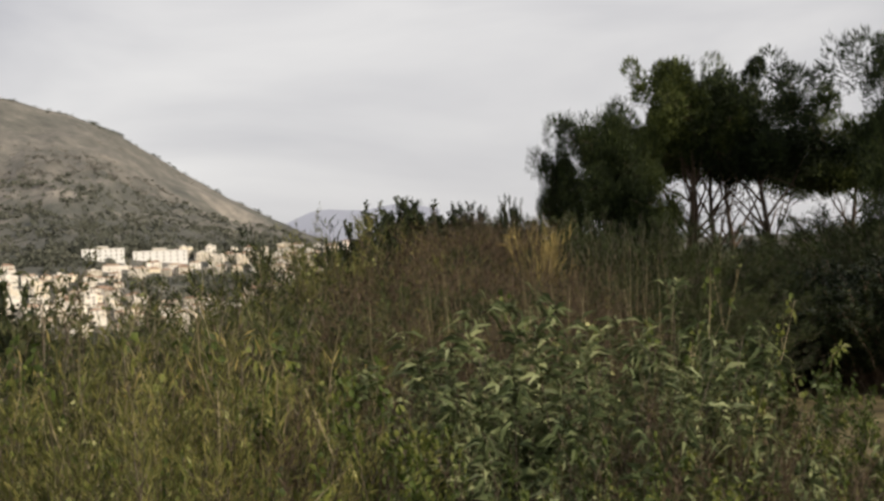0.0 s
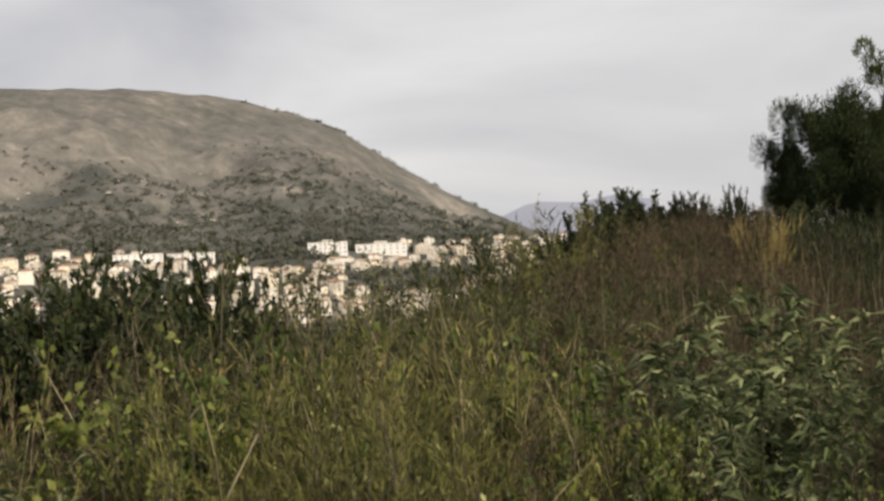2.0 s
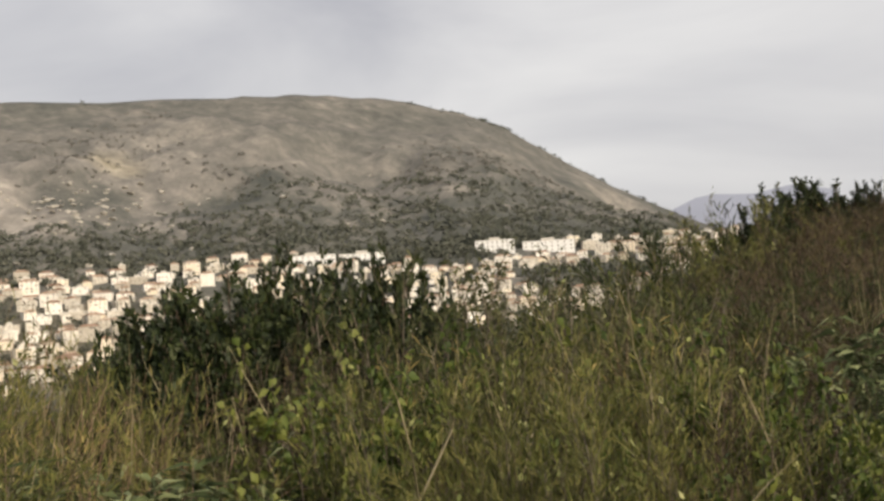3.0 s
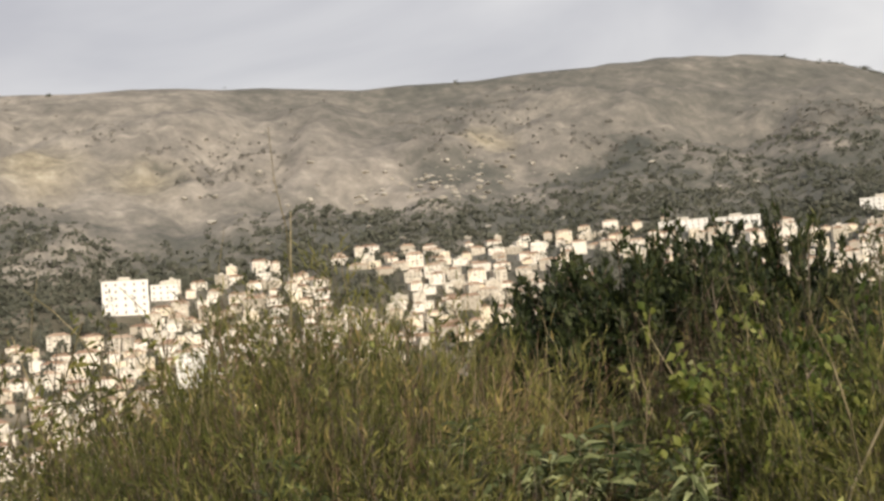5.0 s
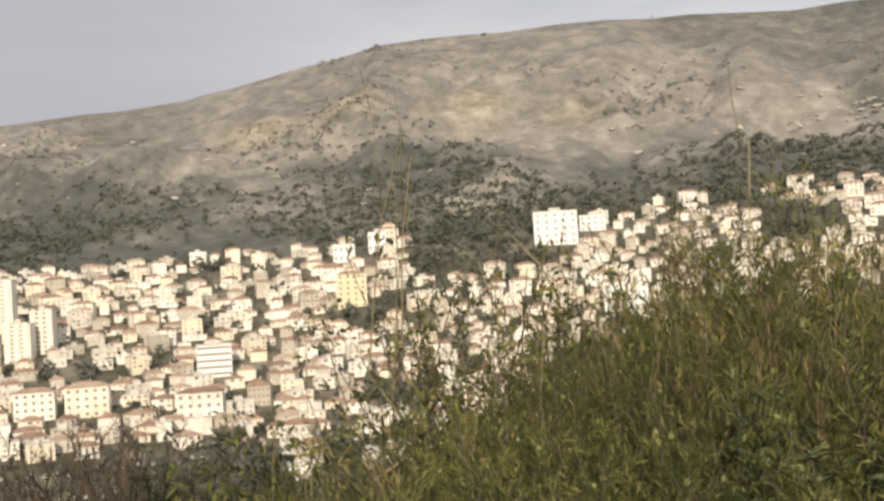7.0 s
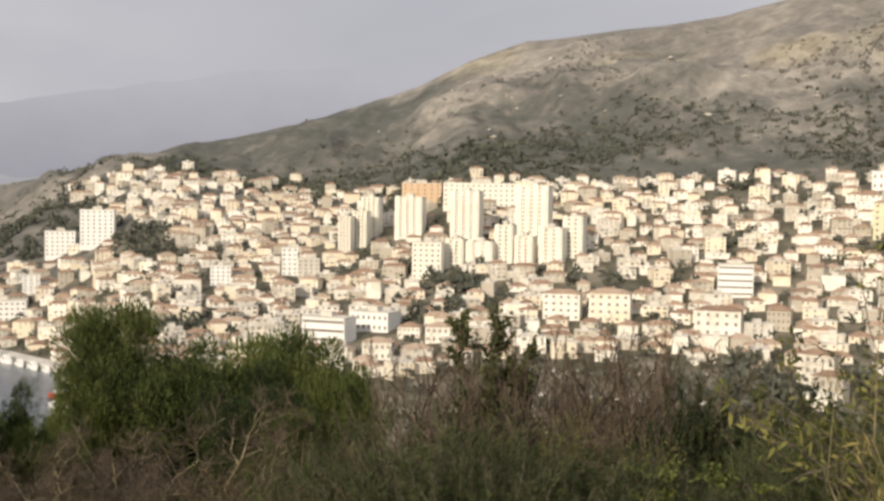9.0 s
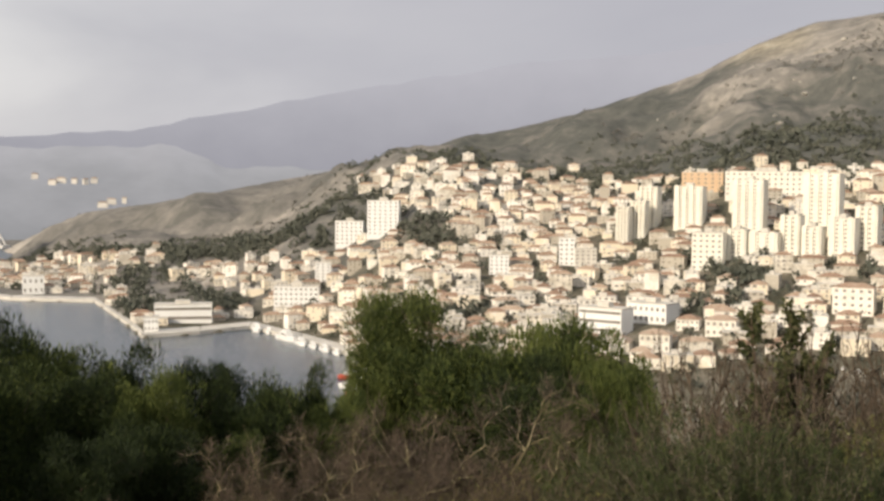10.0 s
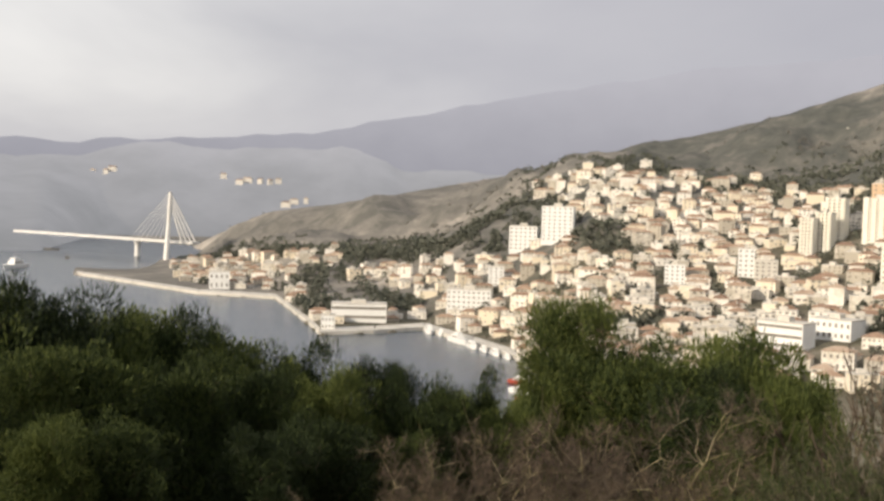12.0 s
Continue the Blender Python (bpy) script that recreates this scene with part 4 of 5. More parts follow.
# silhouette of the near shrubs: bearing and elevation
EDGE = ((-24, -10), (-20, -8.0), (-17.8, -6.0), (-14.8, -3.6), (-13.4, -2.0), (-11, -0.2), (-9, 0.2), (-6, -0.1), (-1.7, -0.6), (1.3, -2.0), (4, -2.0), (8, -1.3), (10.5, 0.3), (13.7, 0.5), (16.4, 1.2), (19, 1.0), (21.5, 0.2),
        (35.5, -2.6), (37, -1.8), (39, -0.2), (44.7, 0.4), (47.4, -0.9), (50, -2.0), (55, -3.4), (58, -4.4), (61.7, -6.0), (64, -8.2), (66.5, -10.5), (68, -9.5))


def row(keys, a0, a1, count, r0, r1, drop, w0=0.8, w1=1.2, jitter=0.5):
    for i in range(count):
        az = a0 + (a1 - a0) * (i + rng.uniform(0.1, 0.9)) / count
        N.plant(rng.choice(keys) + str(rng.randrange(2)), az, rng.uniform(r0, r1), table(EDGE, az) - drop + rng.uniform(-jitter, jitter * 0.5), rng.uniform(w0, w1))


for az, r, top, w in ((-5.9, 5.6, 0.1, 0.8), (-3.4, 5.5, -0.1, 0.8), (-8.2, 5.6, 0.0, 0.75), (-1.4, 5.4, -0.9, 0.75), (0.9, 5.2, -2.2, 0.7), (-6.8, 4.9, -2.2, 0.8), (-4.4, 4.8, -2.4, 0.8), (-2.2, 4.7, -3.2, 0.8), (-9.6, 4.9, -2.0, 0.7),
                      (-5.6, 4.2, -4.8, 0.8), (-3.0, 4.2, -5.2, 0.8), (-11.6, 5.2, -1.6, 0.6)):
    N.plant("grey%d" % rng.randrange(3), az, r, top, w)
row(("dry", "dry", "green"), -16, -9, 7, 4.4, 5.4, 3.4, 0.55, 0.8)
row(("green", "green", "dry"), -19, -1, 12, 3.4, 4.0, 8.2, 0.6, 0.8)
row(("green",), -23, -16, 7, 5.0, 6.5, -1.2, 0.45, 0.65)
for az, top in ((-11.1, 0.7), (-12.9, -0.6), (-9.6, 1.0), (-14.2, -2.0), (-17.4, -4.0), (-8.6, 0.4)):
    N.plant("vine%d" % rng.randrange(2), az, rng.uniform(5.4, 6.4), top, 0.7)
row(("dry", "russet", "olive"), -3, 10, 11, 6.4, 8.5, 0.9, 0.7, 1.0)
row(("dry", "green", "dry", "broom"), 2, 12, 9, 4.0, 5.2, 3.6, 0.7, 1.0)
row(("green", "dry", "dry"), -3, 12, 10, 3.4, 4.0, 7.6, 0.7, 0.9)
row(("broom", "broom", "olive"), 10, 21.5, 10, 6.5, 9.0, 0.1, 0.7, 1.0)
row(("broom", "broom", "green"), 9, 23, 13, 4.0, 5.5, 4.0, 0.7, 1.0)
row(("broom", "dry", "broom"), 11, 22, 7, 3.4, 4.0, 8.0, 0.7, 0.9)
for az, top, w in ((14.6, -3.2, 1.1), (15.8, -2.4, 1.2), (17.0, -3.8, 1.3), (18.2, -4.4, 1.2), (13.4, -4.2, 1.1), (19.4, -5.2, 1.2), (6.8, -3.0, 0.9), (3.4, -3.4, 0.9)):
    N.plant("stalk", az, rng.uniform(3.9, 4.6), top, w)
for az, top, r in ((4.6, -3.6, 4.6), (5.8, -5.0, 4.3), (7.0, -4.2, 4.5), (9.4, -3.4, 4.8), (3.0, -5.6, 4.2), (20.6, -3.4, 4.8), (21.8, -5.0, 4.4), (10.6, -6.2, 4.0), (22.8, -2.6, 5.0)):
    N.plant("green%d" % rng.randrange(2), az, r, top, 0.5)
for az, top in ((10.2, -0.6), (12.2, 0.4), (15.0, 0.6), (17.8, 0.9), (19.8, 0.3), (13.6, -1.8), (16.6, -1.4), (6.2, -2.0), (21.0, -0.6)):
    N.plant("vine%d" % rng.randrange(2), az, rng.uniform(5.4, 6.4), top, 0.8)
row(("green", "broom", "dry"), 20, 37, 10, 4.6, 6.0, 6.0, 0.7, 1.0)
for az, top, r in ((26.6, -1.0, 7.6), (25.2, -1.8, 7.2), (27.6, -2.4, 7.0), (24.2, -3.2, 6.6)):
    N.plant("dry%d" % rng.randrange(3), az, r, top, 0.55)
for az, top in ((22.6, -1.2), (23.4, -3.2), (21.8, 0.2)):
    N.plant("vine%d" % rng.randrange(2), az, 6.0, top, 0.8)
for az, top, r, w in ((23.1, 4.5, 9.5, 0.45), (25.6, 3.2, 9.2, 0.75), (28.1, 3.9, 9.8, 0.75), (26.8, 3.1, 9.6, 0.75), (29.8, 2.8, 9.4, 0.7), (31.6, 2.7, 9.8, 0.55), (33.0, 1.8, 9.8, 0.5), (23.0, 2.6, 9.2, 0.65),
                      (29.0, 1.6, 8.8, 0.85), (26.0, 1.4, 8.6, 0.85), (24.2, 2.2, 8.8, 0.75), (30.8, 1.4, 8.8, 0.7), (32.2, 0.4, 9.0, 0.6), (27.4, 2.4, 9.0, 0.8), (24.6, 3.0, 9.4, 0.65)):
    N.plant("dark%d" % rng.randrange(3), az, r, top - 0.45, w)
row(("grey",), 29, 38, 7, 4.0, 4.8, 4.2, jitter=0.4)
row(("broom", "straw", "russet"), 37, 50, 10, 6.0, 8.0, 0.0, 0.7, 1.0)
row(("russet", "straw", "weed"), 45, 60, 8, 6.4, 7.6, 0.2, 0.6, 0.9)
row(("broom", "broom", "straw", "russet"), 37, 59, 17, 4.2, 5.6, 2.6, 0.7, 1.0)
row(("grey", "broom"), 38, 46, 4, 3.6, 4.2, 6.6)
row(("broom",), 42, 60, 8, 3.4, 4.2, 5.5)
for az, top in ((56.7, 6.1), (58.5, 6.4), (48.4, 5.6), (57.6, 3.5), (52, 2.4), (46, 1.6), (60, 1.0)):
    N.plant("stalk", az, 7.0, top, 0.7)
for i in range(26):
    N.plant("stalk", rng.uniform(-13, 3), rng.uniform(5.0, 6.2), rng.uniform(-0.6, 1.3), 0.35)
for i in range(30):
    N.plant("stalk", rng.uniform(4, 66), rng.uniform(4.2, 5.6), rng.uniform(-5.5, -2.0), 0.5)
for i in range(34):
    az = rng.uniform(36, 62) if i % 3 else rng.uniform(3, 21)
    N.plant("straw%d" % rng.randrange(3), az, rng.uniform(5.0, 7.0), table(EDGE, az) + rng.uniform(-2.2, 0.4), rng.uniform(0.5, 0.9))
for az, top in ((61.7, -2.2), (59.8, -0.6), (58.2, 0.2), (56.4, 0.8), (55.2, 1.2), (53.6, 0.6), (51.6, 0.0), (49.4, -0.3), (57.4, -1.8)):
    N.plant("weed%d" % rng.randrange(2), az, rng.uniform(6.0, 7.4), top, 0.9)
for az, top in ((54.4, 1.4), (57.6, 0.4)):
    N.plant("weed0", az, 7.4, top, 0.8)
# beyond the gap: thickets and pines below the edge
for az, r, top, key, w in ((68.8, 11, -8.3, "dark0", 0.6), (71.5, 11.5, -8.0, "olive1", 0.9), (66.3, 10, -9.8, "feather0", 1.0), (61.5, 8, -7.6, "feather1", 1.0), (63.6, 7, -10.0, "dark1", 0.6), (60.2, 6, -8.0, "broom2", 1.0), (73.6, 10.5, -8.3, "dark2", 0.45), (63.5, 9.5, -8.6, "olive2", 1.0),
                           (66, 7, -12.5, "olive2", 1.1), (70, 8, -12.2, "feather0", 1.1), (74, 8, -12, "green0", 1.2), (78, 8, -11.5, "feather1", 1.2), (82, 8, -11.0, "olive2", 1.2), (86, 8.5, -10.4, "feather0", 1.1),
                           (88.0, 9, -10.4, "olive1", 1.0), (84.5, 9, -10.3, "olive2", 1.0), (87.2, 11, -9.8, "olive1", 0.8), (91.6, 9, -14.4, "feather1", 1.0), (80, 10, -10.6, "broom1", 1.0), (76, 10, -10.2, "dry1", 1.0),
                           (83.2, 13, -5.2, "sapling", 1.0), (83.5, 12.6, -7.6, "sapling", 0.9), (94.5, 8, -13.0, "dry0", 1.2), (98, 8, -13.4, "dry1", 1.3)):
    N.plant(key, az, r, top, w)
for i in range(27):
    N.plant("bare%d" % (i % 3), 72.5 + i * 0.58 + rng.uniform(-0.4, 0.4), rng.uniform(10, 14), -6.9 + rng.uniform(-1.5, 0.5), 0.8)
for az, r, top, w in ((99.6, 13, -8.3, 1.15), (104.8, 13.5, -9.6, 1.1), (108.9, 12.5, -11.0, 1.0), (96.6, 12.5, -10.0, 0.95), (102.3, 11.5, -10.6, 1.1)):
    N.plant("baretree", az, r, top, w)
for az, r, top, w, key in ((101.2, 42, -5.4, 0.78, "pine0"), (102.9, 40, -9.0, 0.55, "pine1"), (99.2, 43, -7.7, 0.75, "pine2"), (94.9, 42, -6.8, 0.9, "pine2"), (92.6, 40, -7.3, 0.9, "pine1"), (90.9, 39, -8.8, 0.8, "pine0"), (93.6, 37, -8.6, 0.9, "pine1"), (97.6, 40, -7.4, 0.9, "pine1"),
                           (106.0, 38, -9.2, 0.6, "pine1"), (104.8, 36, -10.2, 0.75, "pine2"), (107.4, 35, -10.8, 0.7, "pine0"), (109.0, 34, -9.9, 0.6, "pine2"), (111.9, 36, -8.6, 0.75, "pine0"), (115.4, 34, -8.1, 0.8, "pine1"), (113.4, 33, -9.0, 0.7, "pine2"), (119.0, 34, -7.8, 1.05, "pine2"), (120.6, 33, -7.2, 0.9, "pine0"),
                           (122.1, 33, -6.7, 0.9, "pine1"), (125.2, 34, -6.4, 0.95, "pine0"), (127.4, 32, -6.6, 0.8, "pine2"), (130.4, 30, -5.2, 0.9, "pine1"), (133, 31, -4.8, 1.0, "pine2"), (117.0, 29, -9.3, 0.8, "pine0"),
                           (120.8, 28, -8.8, 0.9, "pine1"), (124.5, 27, -8.6, 0.9, "pine2"), (128.5, 26, -8.2, 0.9, "pine0"), (131.5, 25, -8.0, 0.9, "pine1"), (113.5, 26, -11.5, 0.9, "pine2"), (118.5, 24, -11.8, 0.9, "pine1"),
                           (123.5, 23, -11.6, 0.9, "pine2"), (128, 22, -11.4, 0.9, "pine1"), (110.2, 27, -12.2, 0.7, "pine1"), (91.3, 37, -8.9, 0.6, "pine2"), (94.2, 33, -10.4, 0.7, "pine0"), (91.5, 34, -11.0, 0.6, "pine1")):
    N.plant(key, az, r, top, w)


# ---- trees of the town and scrub of the mountain ----
def clumps_mesh(name, label, category, spots, per, mat, seed, lump=0.9):
    """Many far bushes in one mesh: spots are (place, radius, height)."""
    g = np.random.default_rng(seed)
    c = np.repeat(np.array([s[0] for s in spots]), per, 0)
    rad = np.repeat(np.array([s[1] for s in spots]), per)[:, None]
    tall = np.repeat(np.array([s[2] for s in spots]), per)[:, None]
    o = unit(g.normal(size=c.shape))
    o[:, 2] = np.abs(o[:, 2])
    p = c + o * np.concatenate([rad, rad, tall], 1) * g.uniform(0.3, 1.0, (len(c), 1)) ** 0.5
    d = unit(o + g.normal(size=o.shape) * 0.7)
    ob = np_mesh(name, *blades(p, d, (rad * lump)[:, 0] * g.uniform(0.6, 1.2, len(c)), (rad * lump * 0.7)[:, 0], g, 0.0), mat)
    return tagged(ob, label, category, kind="stuff")


def scatter_far():
    g = random.Random(21)
    town, hill = [], []
    while len(town) < 3900:
        a, r = g.uniform(4, 123), g.uniform(430, 1500)
        fr = table(FOOT_R, a)
        z = ground_z(a, r)
        if z < 2.5 or r > fr + 30 or math.degrees(math.atan2(z + 8 - EYE_Z, r)) < table(LOWEST, a) - 2.5:
            continue
        if any(abs(a - b) * 0.01745 * r < hw + 2 and abs(r - q - 5) < 14 for b, q, hw in TAKEN):
            continue
        wood = noise.noise(Vector((math.sin(radians(a)) * r * 0.010, math.cos(radians(a)) * r * 0.010, 7.7)))
        el = math.degrees(math.atan2(z + 6 - EYE_Z, r))
        grove = wood > (0.6 if 72 < a < 84 else 0.2) or (84.2 < a < 88 and -5.3 < el < -4.6) or (55.5 < a < 61.5 and r > 780) or open_slope(a, el) or (51 < a < 72 and r < 560)
        if not grove and g.random() < 0.62:
            continue
        s = g.uniform(2.4, 5.0) if grove else g.uniform(1.6, 3.2)
        town.append((tuple(bearing(a, r, z)), s, s * g.uniform(1.4, 2.4)))
    while len(hill) < 14500:
        a = g.uniform(5, 122)
        fr, rr = table(FOOT_R, a), table(RIDGE_R, a)
        t = g.random() ** 1.5
        r = fr - 20 + (rr - fr + 30) * t
        z = ground_z(a, r)
        wood = noise.noise(Vector((math.sin(radians(a)) * r * 0.006, math.cos(radians(a)) * r * 0.006, 1.7))) + 0.42 * (1 - t * 1.9) + (0.75 * (1 - smoothstep(0.35, 0.7, t)) * (1 - smoothstep(22, 32, a)))
        if z < 2.5 or g.random() > (0.08 + 1.7 * wood) * (0.8 if a > 100 else 1.0):
            continue
        s = g.uniform(1.0, 3.6) * (1.2 - 0.75 * t)
        hill.append((tuple(bearing(a, r, z - 0.5)), s, s * g.uniform(0.8, 1.5), t))
    for i in range(70):
        a = g.uniform(8.5, 21) if i < 52 else g.choice((36.7, 48.6, 62.4, 62.7, 62.9, 64.2, 64.8, 65.3, 56.9)) + g.uniform(-0.12, 0.12)
        rr = table(RIDGE_R, a) - g.uniform(2, 30)
        s = g.uniform(1.6, 3.6)
        hill.append((tuple(bearing(a, rr, ground_z(a, rr) - 0.4)), s, s * g.uniform(1.0, 1.6), 0.1))
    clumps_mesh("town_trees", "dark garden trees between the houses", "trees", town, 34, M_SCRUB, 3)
    slope, brown = [], []
    while len(slope) < 1500:
        a, r = g.uniform(12, 131), 18 * (430 / 18) ** g.random()
        z = ground_z(a, r)
        if z < 1.0 or (a > 86 and r < 30) or (71 < a < 83 and 490 < r):
            continue
        s = g.uniform(0.5, 1.0) * (0.7 + r * 0.006)
        top = math.degrees(math.atan2(z + s * 2 - EYE_Z, r))
        if top > -11.5 and r < 60:
            continue
        (brown if noise.noise(Vector((a * 0.2, r * 0.03, 5.5))) > 0.0 else slope).append((tuple(bearing(a, r, z - 0.2)), s, s * g.uniform(1.2, 2.0)))
    clumps_mesh("slope_thicket", "green thicket covering the slope below", "thicket", slope, 70, M_DARK, 5, 0.3)
    clumps_mesh("brown_thicket", "brown winter thicket covering the slope below", "thicket", brown, 70, M_BROWN, 6, 0.3)
    belt = [h for h in hill if h[3] < 0.4]
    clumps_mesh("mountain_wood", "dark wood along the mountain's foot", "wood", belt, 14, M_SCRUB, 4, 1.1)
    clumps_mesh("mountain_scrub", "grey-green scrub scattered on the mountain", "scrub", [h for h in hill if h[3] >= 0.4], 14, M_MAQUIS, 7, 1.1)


scatter_far()


def rock_outcrops():
    """Bare limestone boulders and ledges high on the mountain."""
    g = random.Random(31)
    mat = material("bare_limestone", [(0.30, 0.28, 0.24), (0.42, 0.395, 0.34), (0.52, 0.49, 0.43)], 0.08, 0.95, bump=0.8, bump_scale=0.3, per="island", vary=0.15)
    pieces = []
    for i in range(190):
        a, el = (g.gauss(37.5, 2.6), g.gauss(7.0, 0.6)) if i < 110 else (g.uniform(22, 100), g.uniform(3.5, 8))
        if el > table(RIDGE, a) - 0.6:
            continue
        r = on_slope(a, el, table(FOOT_R, a))
        s = g.uniform(1.2, 3.4)
        bm = bmesh.new()
        for _ in range(11):
            o = Vector((g.gauss(0, 1), g.gauss(0, 1), g.gauss(0, 1))).normalized()
            bm.verts.new(bearing(a, r, ground_z(a, r)) + Vector((o.x * s * 1.7, o.y * s * 1.7, o.z * s * 0.8)))
        res = bmesh.ops.convex_hull(bm, input=bm.verts)
        bm.verts.index_update()
        pieces.append(([tuple(x.co) for x in bm.verts], [tuple(q.index for q in fc.verts) for fc in bm.faces]))
        bm.free()
    tagged(link_mesh("rock_outcrops", *joined(pieces), mat), "pale limestone outcrops on the mountainside", "rocks", kind="stuff")


rock_outcrops()


# ---- ranges in the distance, haze painted into their colour and glow ----
# emission graded by height imitates haze; the base colour is nearly black
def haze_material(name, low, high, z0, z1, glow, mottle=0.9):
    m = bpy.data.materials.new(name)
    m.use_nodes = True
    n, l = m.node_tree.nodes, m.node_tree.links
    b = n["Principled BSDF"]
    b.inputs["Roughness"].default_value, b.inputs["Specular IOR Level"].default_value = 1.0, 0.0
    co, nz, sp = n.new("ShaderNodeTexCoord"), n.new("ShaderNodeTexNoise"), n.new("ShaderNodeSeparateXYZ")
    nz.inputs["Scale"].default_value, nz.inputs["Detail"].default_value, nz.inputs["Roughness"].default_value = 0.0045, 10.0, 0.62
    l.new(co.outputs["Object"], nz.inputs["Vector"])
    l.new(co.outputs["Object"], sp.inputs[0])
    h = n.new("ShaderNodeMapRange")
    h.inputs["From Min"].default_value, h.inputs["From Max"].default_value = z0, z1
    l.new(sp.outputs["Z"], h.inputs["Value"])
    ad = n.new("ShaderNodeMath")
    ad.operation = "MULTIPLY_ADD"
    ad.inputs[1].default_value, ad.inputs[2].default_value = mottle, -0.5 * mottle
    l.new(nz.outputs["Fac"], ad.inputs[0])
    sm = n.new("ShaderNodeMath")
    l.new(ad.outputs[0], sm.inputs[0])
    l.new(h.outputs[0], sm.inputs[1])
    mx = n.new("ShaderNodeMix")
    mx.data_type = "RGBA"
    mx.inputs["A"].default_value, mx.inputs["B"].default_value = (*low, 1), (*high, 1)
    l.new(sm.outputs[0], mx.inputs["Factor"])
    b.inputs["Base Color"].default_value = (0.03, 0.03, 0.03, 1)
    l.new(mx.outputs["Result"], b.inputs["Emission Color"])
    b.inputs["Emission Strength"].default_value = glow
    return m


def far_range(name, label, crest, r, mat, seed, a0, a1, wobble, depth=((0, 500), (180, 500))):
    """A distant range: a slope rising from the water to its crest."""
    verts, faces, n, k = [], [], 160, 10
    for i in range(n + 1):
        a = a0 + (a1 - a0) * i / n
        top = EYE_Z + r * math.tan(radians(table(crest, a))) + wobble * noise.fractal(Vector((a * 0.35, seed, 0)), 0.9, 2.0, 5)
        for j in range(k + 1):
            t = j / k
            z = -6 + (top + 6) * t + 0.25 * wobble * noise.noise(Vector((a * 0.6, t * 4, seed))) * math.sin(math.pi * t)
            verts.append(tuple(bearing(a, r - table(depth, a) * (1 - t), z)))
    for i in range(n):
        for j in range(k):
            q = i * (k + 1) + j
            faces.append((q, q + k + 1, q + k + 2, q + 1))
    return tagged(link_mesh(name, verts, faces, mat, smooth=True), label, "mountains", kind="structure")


far_range("backdrop", "far mountain range with painted lavender haze and cloud fade", ((0, 5.3), (2, 5.6), (6, 5.6), (9, 4.5), (70, 5.0), (80, 8.3), (88, 7.2), (96.5, 6.5), (103, 5.4), (110, 4.1), (115, 3.0), (122, 2.4), (131, 2.1), (150, 1.0)),
          4500, haze_material("far_painted_haze", (0.245, 0.246, 0.288), (0.425, 0.42, 0.465), 40, 600, 1.0, 0.4), 1.0, 0, 150, 20)
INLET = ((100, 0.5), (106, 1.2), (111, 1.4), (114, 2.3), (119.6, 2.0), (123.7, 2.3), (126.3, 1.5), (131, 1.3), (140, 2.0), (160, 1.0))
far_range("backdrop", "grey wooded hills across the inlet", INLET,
          3000, haze_material("inlet_painted_haze", (0.245, 0.248, 0.258), (0.41, 0.403, 0.425), -40, 260, 1.0, 1.3), 5.0, 98, 160, 14, ((98, 500), (125.5, 500), (128.2, 1150), (160, 1200)))

def hamlet():
    """Small white houses on the hills across the inlet."""
    g = random.Random(8)
    for az, t in ((118.5, 0.63), (118.9, 0.61), (117.9, 0.62), (117.4, 0.61), (117.0, 0.62), (119.7, 0.68), (125.0, 0.74), (125.3, 0.72), (125.9, 0.75), (116.2, 0.40), (115.6, 0.41), (116.6, 0.37)):
        crest = EYE_Z + 3000 * math.tan(radians(table(INLET, az)))
        ob = tagged(new("house"), "small white house on the hill across the inlet", "house", "hamlet across the inlet")
        ob.matrix_world = pose(*bearing(az, 2500 + 500 * t - 20, -6 + (crest + 6) * t - 1.0), 0, 0, az + g.uniform(-20, 20))
        w = g.uniform(9, 22)
        # concrete grey dulls the white walls, as haze would
        link_mesh("wall", *box(-w / 2, -5, -9, w / 2, 5, 4), M_CONC, ob)
        link_mesh("roof", [(-w / 2 - 0.5, -6.5, 4.01), (w / 2 + 0.5, -6.5, 4.01), (w / 2 + 0.5, 6.5, 4.01), (-w / 2 - 0.5, 6.5, 4.01), (-w / 4, 0, 6.2), (w / 4, 0, 6.2)], [(0, 1, 5, 4), (1, 2, 5), (2, 3, 4, 5), (3, 0, 4), (3, 2, 1, 0)], M_ROOF, ob)


hamlet()


# ---- the cable-stayed bridge ----
def strut(a, b, ra, rb, sides=6):
    v, f = tubes(np.array([tuple(a)]), np.array([tuple(b)]), ra, rb, sides)
    return v, f


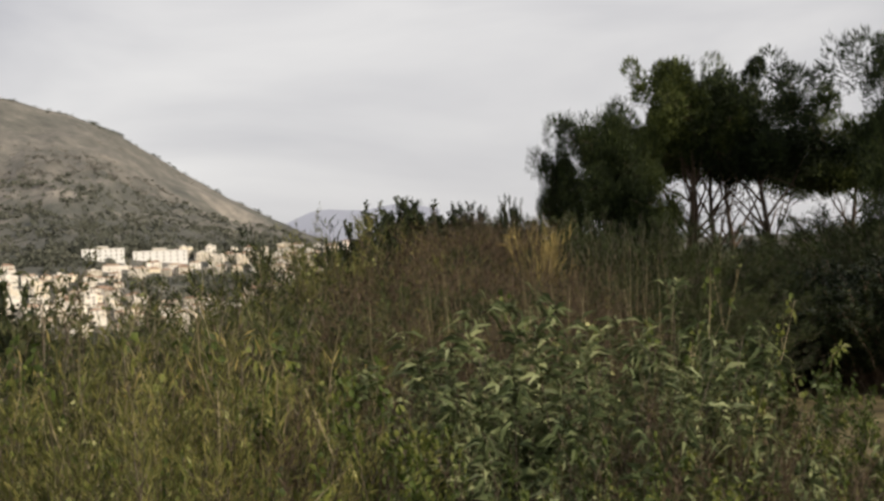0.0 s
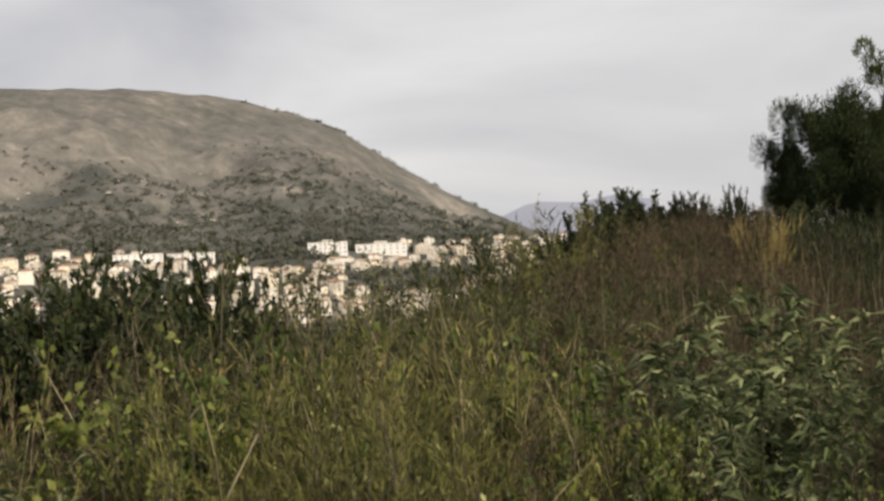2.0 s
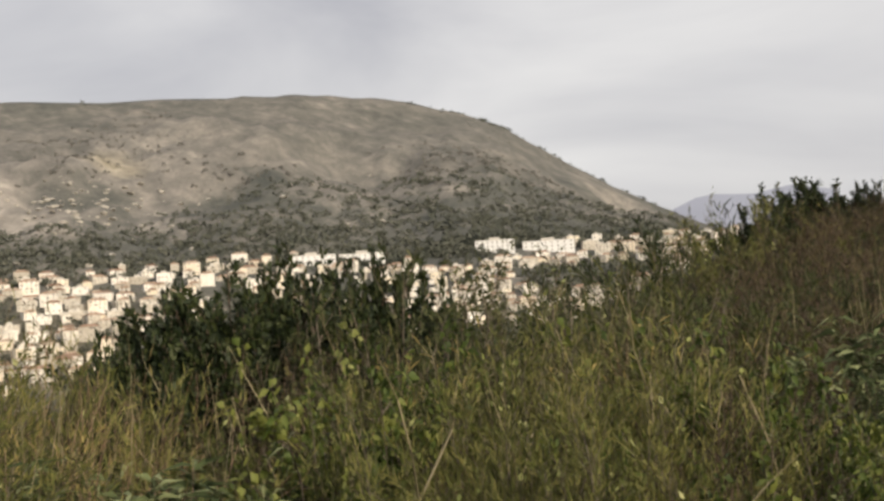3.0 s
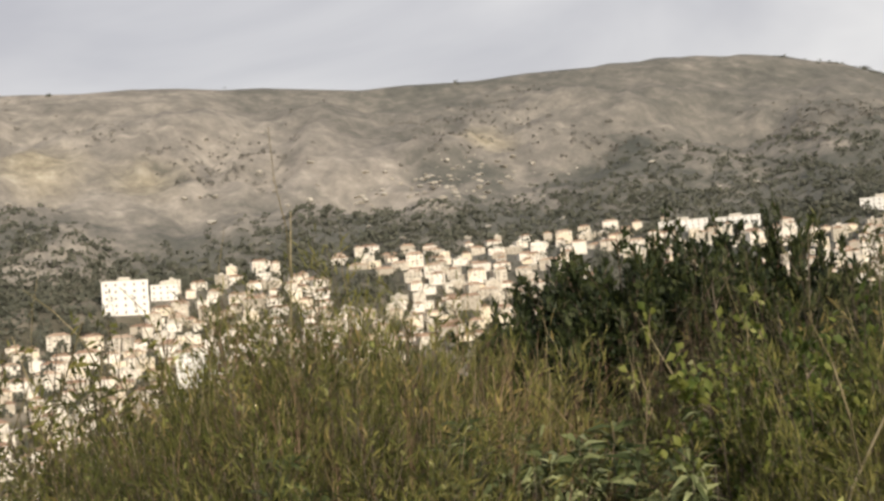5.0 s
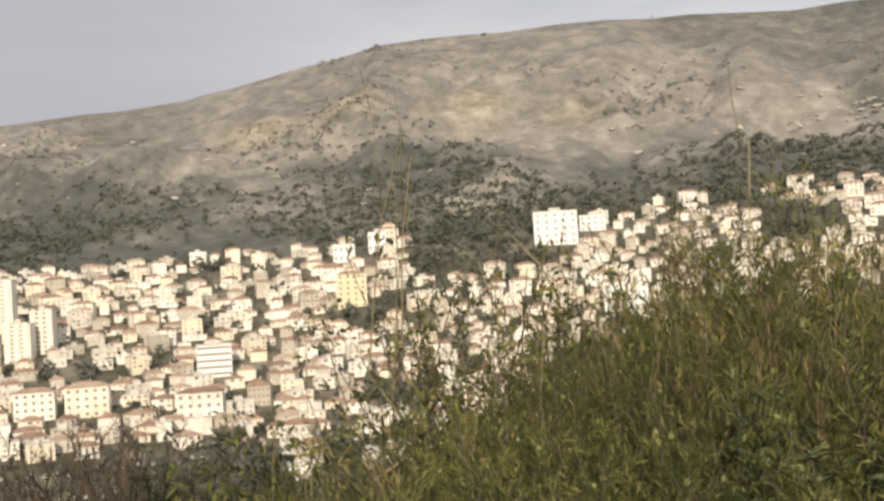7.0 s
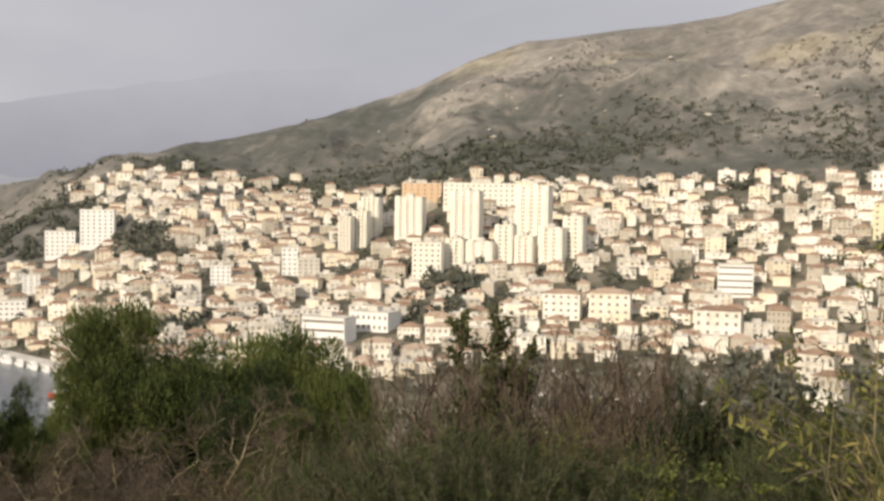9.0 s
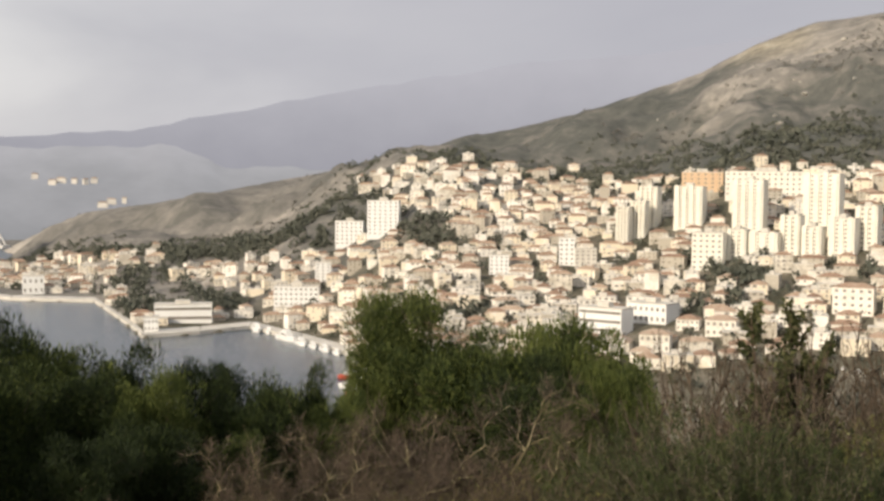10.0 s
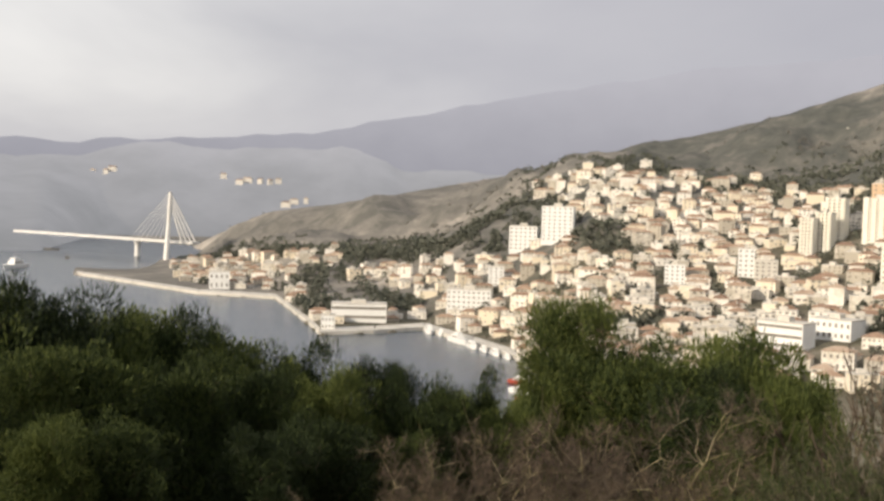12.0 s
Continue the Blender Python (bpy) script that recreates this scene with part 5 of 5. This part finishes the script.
def build_bridge():
    r = 1700.0
    at = lambda az, el, q=r: bearing(az, q, EYE_Z + q * math.tan(radians(el)))
    ob = tagged(new("cable_stayed_bridge"), "white cable-stayed bridge with one tall pylon over the inlet", "bridge")
    deck_z = EYE_Z + r * math.tan(radians(-2.75))
    top, mid = at(122.25, -0.2), at(122.3, -1.6)
    for s in (-1, 1):
        foot = bearing(122.4, r + s * 14, 0)
        np_mesh("pylon_leg", *strut(foot, mid + Vector((0, 0, 0)), 4.2, 3.0, 8), M_STEEL, ob)
    np_mesh("pylon_mast", *strut(mid, top, 3.4, 2.4, 8), M_STEEL, ob)
    a, b = bearing(121.0, r, deck_z), bearing(129.3, 1985, deck_z + 2)
    d = (b - a).normalized()
    w = Vector((-d.y, d.x, 0)) * 8
    up = Vector((0, 0, 3.6))
    v = [tuple(p) for p in (a - w, a + w, b + w, b - w, a - w + up, a + w + up, b + w + up, b - w + up)]
    link_mesh("deck", v, [(3, 2, 1, 0), (4, 5, 6, 7), (0, 1, 5, 4), (1, 2, 6, 5), (2, 3, 7, 6), (3, 0, 4, 7)], M_STEEL, ob)
    on_deck = a.lerp(b, 0.30)
    np_mesh("pier", *strut((on_deck.x, on_deck.y, -4), on_deck, 4.6, 4.0, 8), M_STEEL, ob)
    for s in (-0.5, 0.5):
        np_mesh("pier_head", *strut(on_deck + w * s + Vector((0, 0, -5)), on_deck + w * s, 1.6, 3.0, 6), M_STEEL, ob)
    for k in range(7):
        p = top.lerp(mid, k / 9)
        np_mesh("stay_cable", *strut(p, bearing(122.3 + 1.95 - 0.25 * k, r, deck_z + 3), 0.42, 0.42, 4), M_STEEL, ob)
    for k in range(4):
        p = top.lerp(mid, k / 8)
        np_mesh("stay_cable", *strut(p, bearing(121.0 + 0.22 * k, r, deck_z + 3), 1.4, 1.4, 4), M_STEEL, ob)


build_bridge()


# ---- the harbour: quay edge, terminal, boats ----
def quay_wall():
    pts = [(103.0, 575), (104.8, 738), (107.0, 803), (109.5, 882), (112, 852), (114.75, 835), (115.3, 900), (117, 1112), (120.8, 1152), (126.6, 1392)]
    ob = tagged(new("quay"), "pale stone quay along the harbour", "quay", kind="structure")
    for (a0, r0), (a1, r1) in zip(pts, pts[1:]):
        n = max(1, int((bearing(a0, r0) - bearing(a1, r1)).length / 60))
        for i in range(n):
            p, q = bearing(a0, r0).lerp(bearing(a1, r1), i / n), bearing(a0, r0).lerp(bearing(a1, r1), (i + 1) / n - 0.002)
            out = Vector((p.x, p.y, 0)).normalized() * 26
            v = [tuple(x + Vector((0, 0, z))) for z in (-3.0, 2.75) for x in (p - out * 0.08, q - out * 0.08, q + out, p + out)]
            link_mesh("quay_slab", v, [(3, 2, 1, 0), (4, 5, 6, 7), (0, 1, 5, 4), (1, 2, 6, 5), (2, 3, 7, 6), (3, 0, 4, 7)], M_CONC, ob)


quay_wall()
block("ferry_terminal", "long low white terminal on the pier", 111.4, 114.2, -5.6, -6.6, 2, 10, M_WHITE, 22, r=900, style="band")
block("ferry_terminal", "white drum-like hall at the pier's tip", 114.0, 114.7, -6.2, -7.0, 2, 4, M_WHITE, 14, r=850)
block("warehouse", "white box-shaped store on the far quay", 119.3, 120.3, -4.1, -4.85, 2, 4, M_WHITE, 14, r=1185)


def boat(az, r, length, mat, turn, label):
    """A moored boat: hull with a pointed bow, cabin, mast."""
    ob = tagged(new("moored_boat"), label, "boat", "boats at the quay")
    ob.matrix_world = pose(*bearing(az, r, 0), 0, 0, turn)
    L, B, H = length / 2, length * 0.13, length * 0.09 + 0.5
    v = [(-L, -B, -0.3), (L * 0.6, -B, -0.3), (L, 0, -0.3), (L * 0.6, B, -0.3), (-L, B, -0.3)]
    v += [(x * 1.04, y * 1.15, H + (0.35 if x > 0 else 0)) for x, y, _ in v]
    f = [(4, 3, 2, 1, 0), (5, 6, 7, 8, 9)] + [(i, (i + 1) % 5, 5 + (i + 1) % 5, 5 + i) for i in range(5)]
    link_mesh("hull", v, f, mat, ob)
    cabin = link_mesh("cabin", *box(-L * 0.6, -B * 0.75, H + 0.01, L * 0.35, B * 0.75, H + length * 0.10), M_WHITE, ob)
    link_mesh("wheelhouse", *box(-L * 0.3, -B * 0.6, H + length * 0.10 + 0.01, L * 0.2, B * 0.6, H + length * 0.17), M_WHITE, cabin)
    link_mesh("window", *box(-L * 0.5, -B * 0.78, H + length * 0.03, L * 0.3, B * 0.78, H + length * 0.07), M_GLASS, cabin)
    np_mesh("mast", *strut((0, 0, H), (0, 0, H + length * 0.4), 0.12, 0.06, 5), M_STEEL, ob)


for az, r, ln, turn in ((109.2, 866, 22, 25), (108.6, 852, 16, 20), (107.7, 812, 26, 40), (107.0, 786, 18, 35), (106.4, 770, 14, 30), (105.8, 754, 16, 30), (105.2, 738, 12, 30)):
    boat(az, r, ln, M_WHITE, turn, "white motor boat moored along the quay")
boat(104.45, 640, 15, M_RED, 75, "red-hulled boat with white upper works at the quay")
boat(103.95, 605, 24, M_WHITE, 70, "white ship moored near the harbour's head")
boat(104.3, 585, 10, M_RED, 60, "small orange-red boat moored at the harbour's head")
boat(129.4, 1500, 46, M_WHITE, 10, "white ferry out on the water")


# ---- parked cars at the foot of the town ----
def car_kind(mat, label):
    ob = tagged(new("parked_car"), label, "car", "parked cars")
    v = [(-2.1, -0.85, 0.3), (2.1, -0.85, 0.3), (2.1, 0.85, 0.3), (-2.1, 0.85, 0.3), (-2.05, -0.82, 0.85), (2.0, -0.8, 0.8), (2.0, 0.8, 0.8), (-2.05, 0.82, 0.85)]
    q = [(3, 2, 1, 0), (4, 5, 6, 7), (0, 1, 5, 4), (1, 2, 6, 5), (2, 3, 7, 6), (3, 0, 4, 7)]
    link_mesh("body", v, q, mat, ob)
    v = [(-1.6, -0.78, 0.854), (1.0, -0.78, 0.854), (1.0, 0.78, 0.854), (-1.6, 0.78, 0.854), (-1.2, -0.62, 1.42), (0.35, -0.62, 1.42), (0.35, 0.62, 1.42), (-1.2, 0.62, 1.42)]
    link_mesh("cabin", v, q, M_GLASS, ob)
    link_mesh("roof", *box(-1.2, -0.62, 1.424, 0.35, 0.62, 1.47), mat, ob)
    for x in (-1.3, 1.3):
        for y in (-0.8, 0.8):
            np_mesh("wheel", *tubes(np.array([(x, y - 0.1, 0.32)]), np.array([(x, y + 0.1, 0.32)]), 0.32, 0.32, 8), M_GLASS, ob)
    return ob


cars = [car_kind(M_WHITE, "white car parked in the lot"), car_kind(M_CONC, "silver-grey car parked in the lot")]
for i in range(34):
    a, r = 71.5 + (i % 17) * 0.62 + rng.uniform(-0.1, 0.1), (505, 545)[i // 17] + rng.uniform(-3, 3)
    m = pose(*bearing(a, r, ground_z(a, r) + 0.05), 0, 0, a + 80 + rng.uniform(-6, 6))
    if i < 2:
        cars[i].matrix_world = m
    else:
        copy_thing(cars[rng.randrange(2)], m)

# kinds of which no plant was set out
for key in sorted(set(N.made) - N.used):
    for o in (*N.made[key][0].children, N.made[key][0]):
        bpy.data.objects.remove(o)
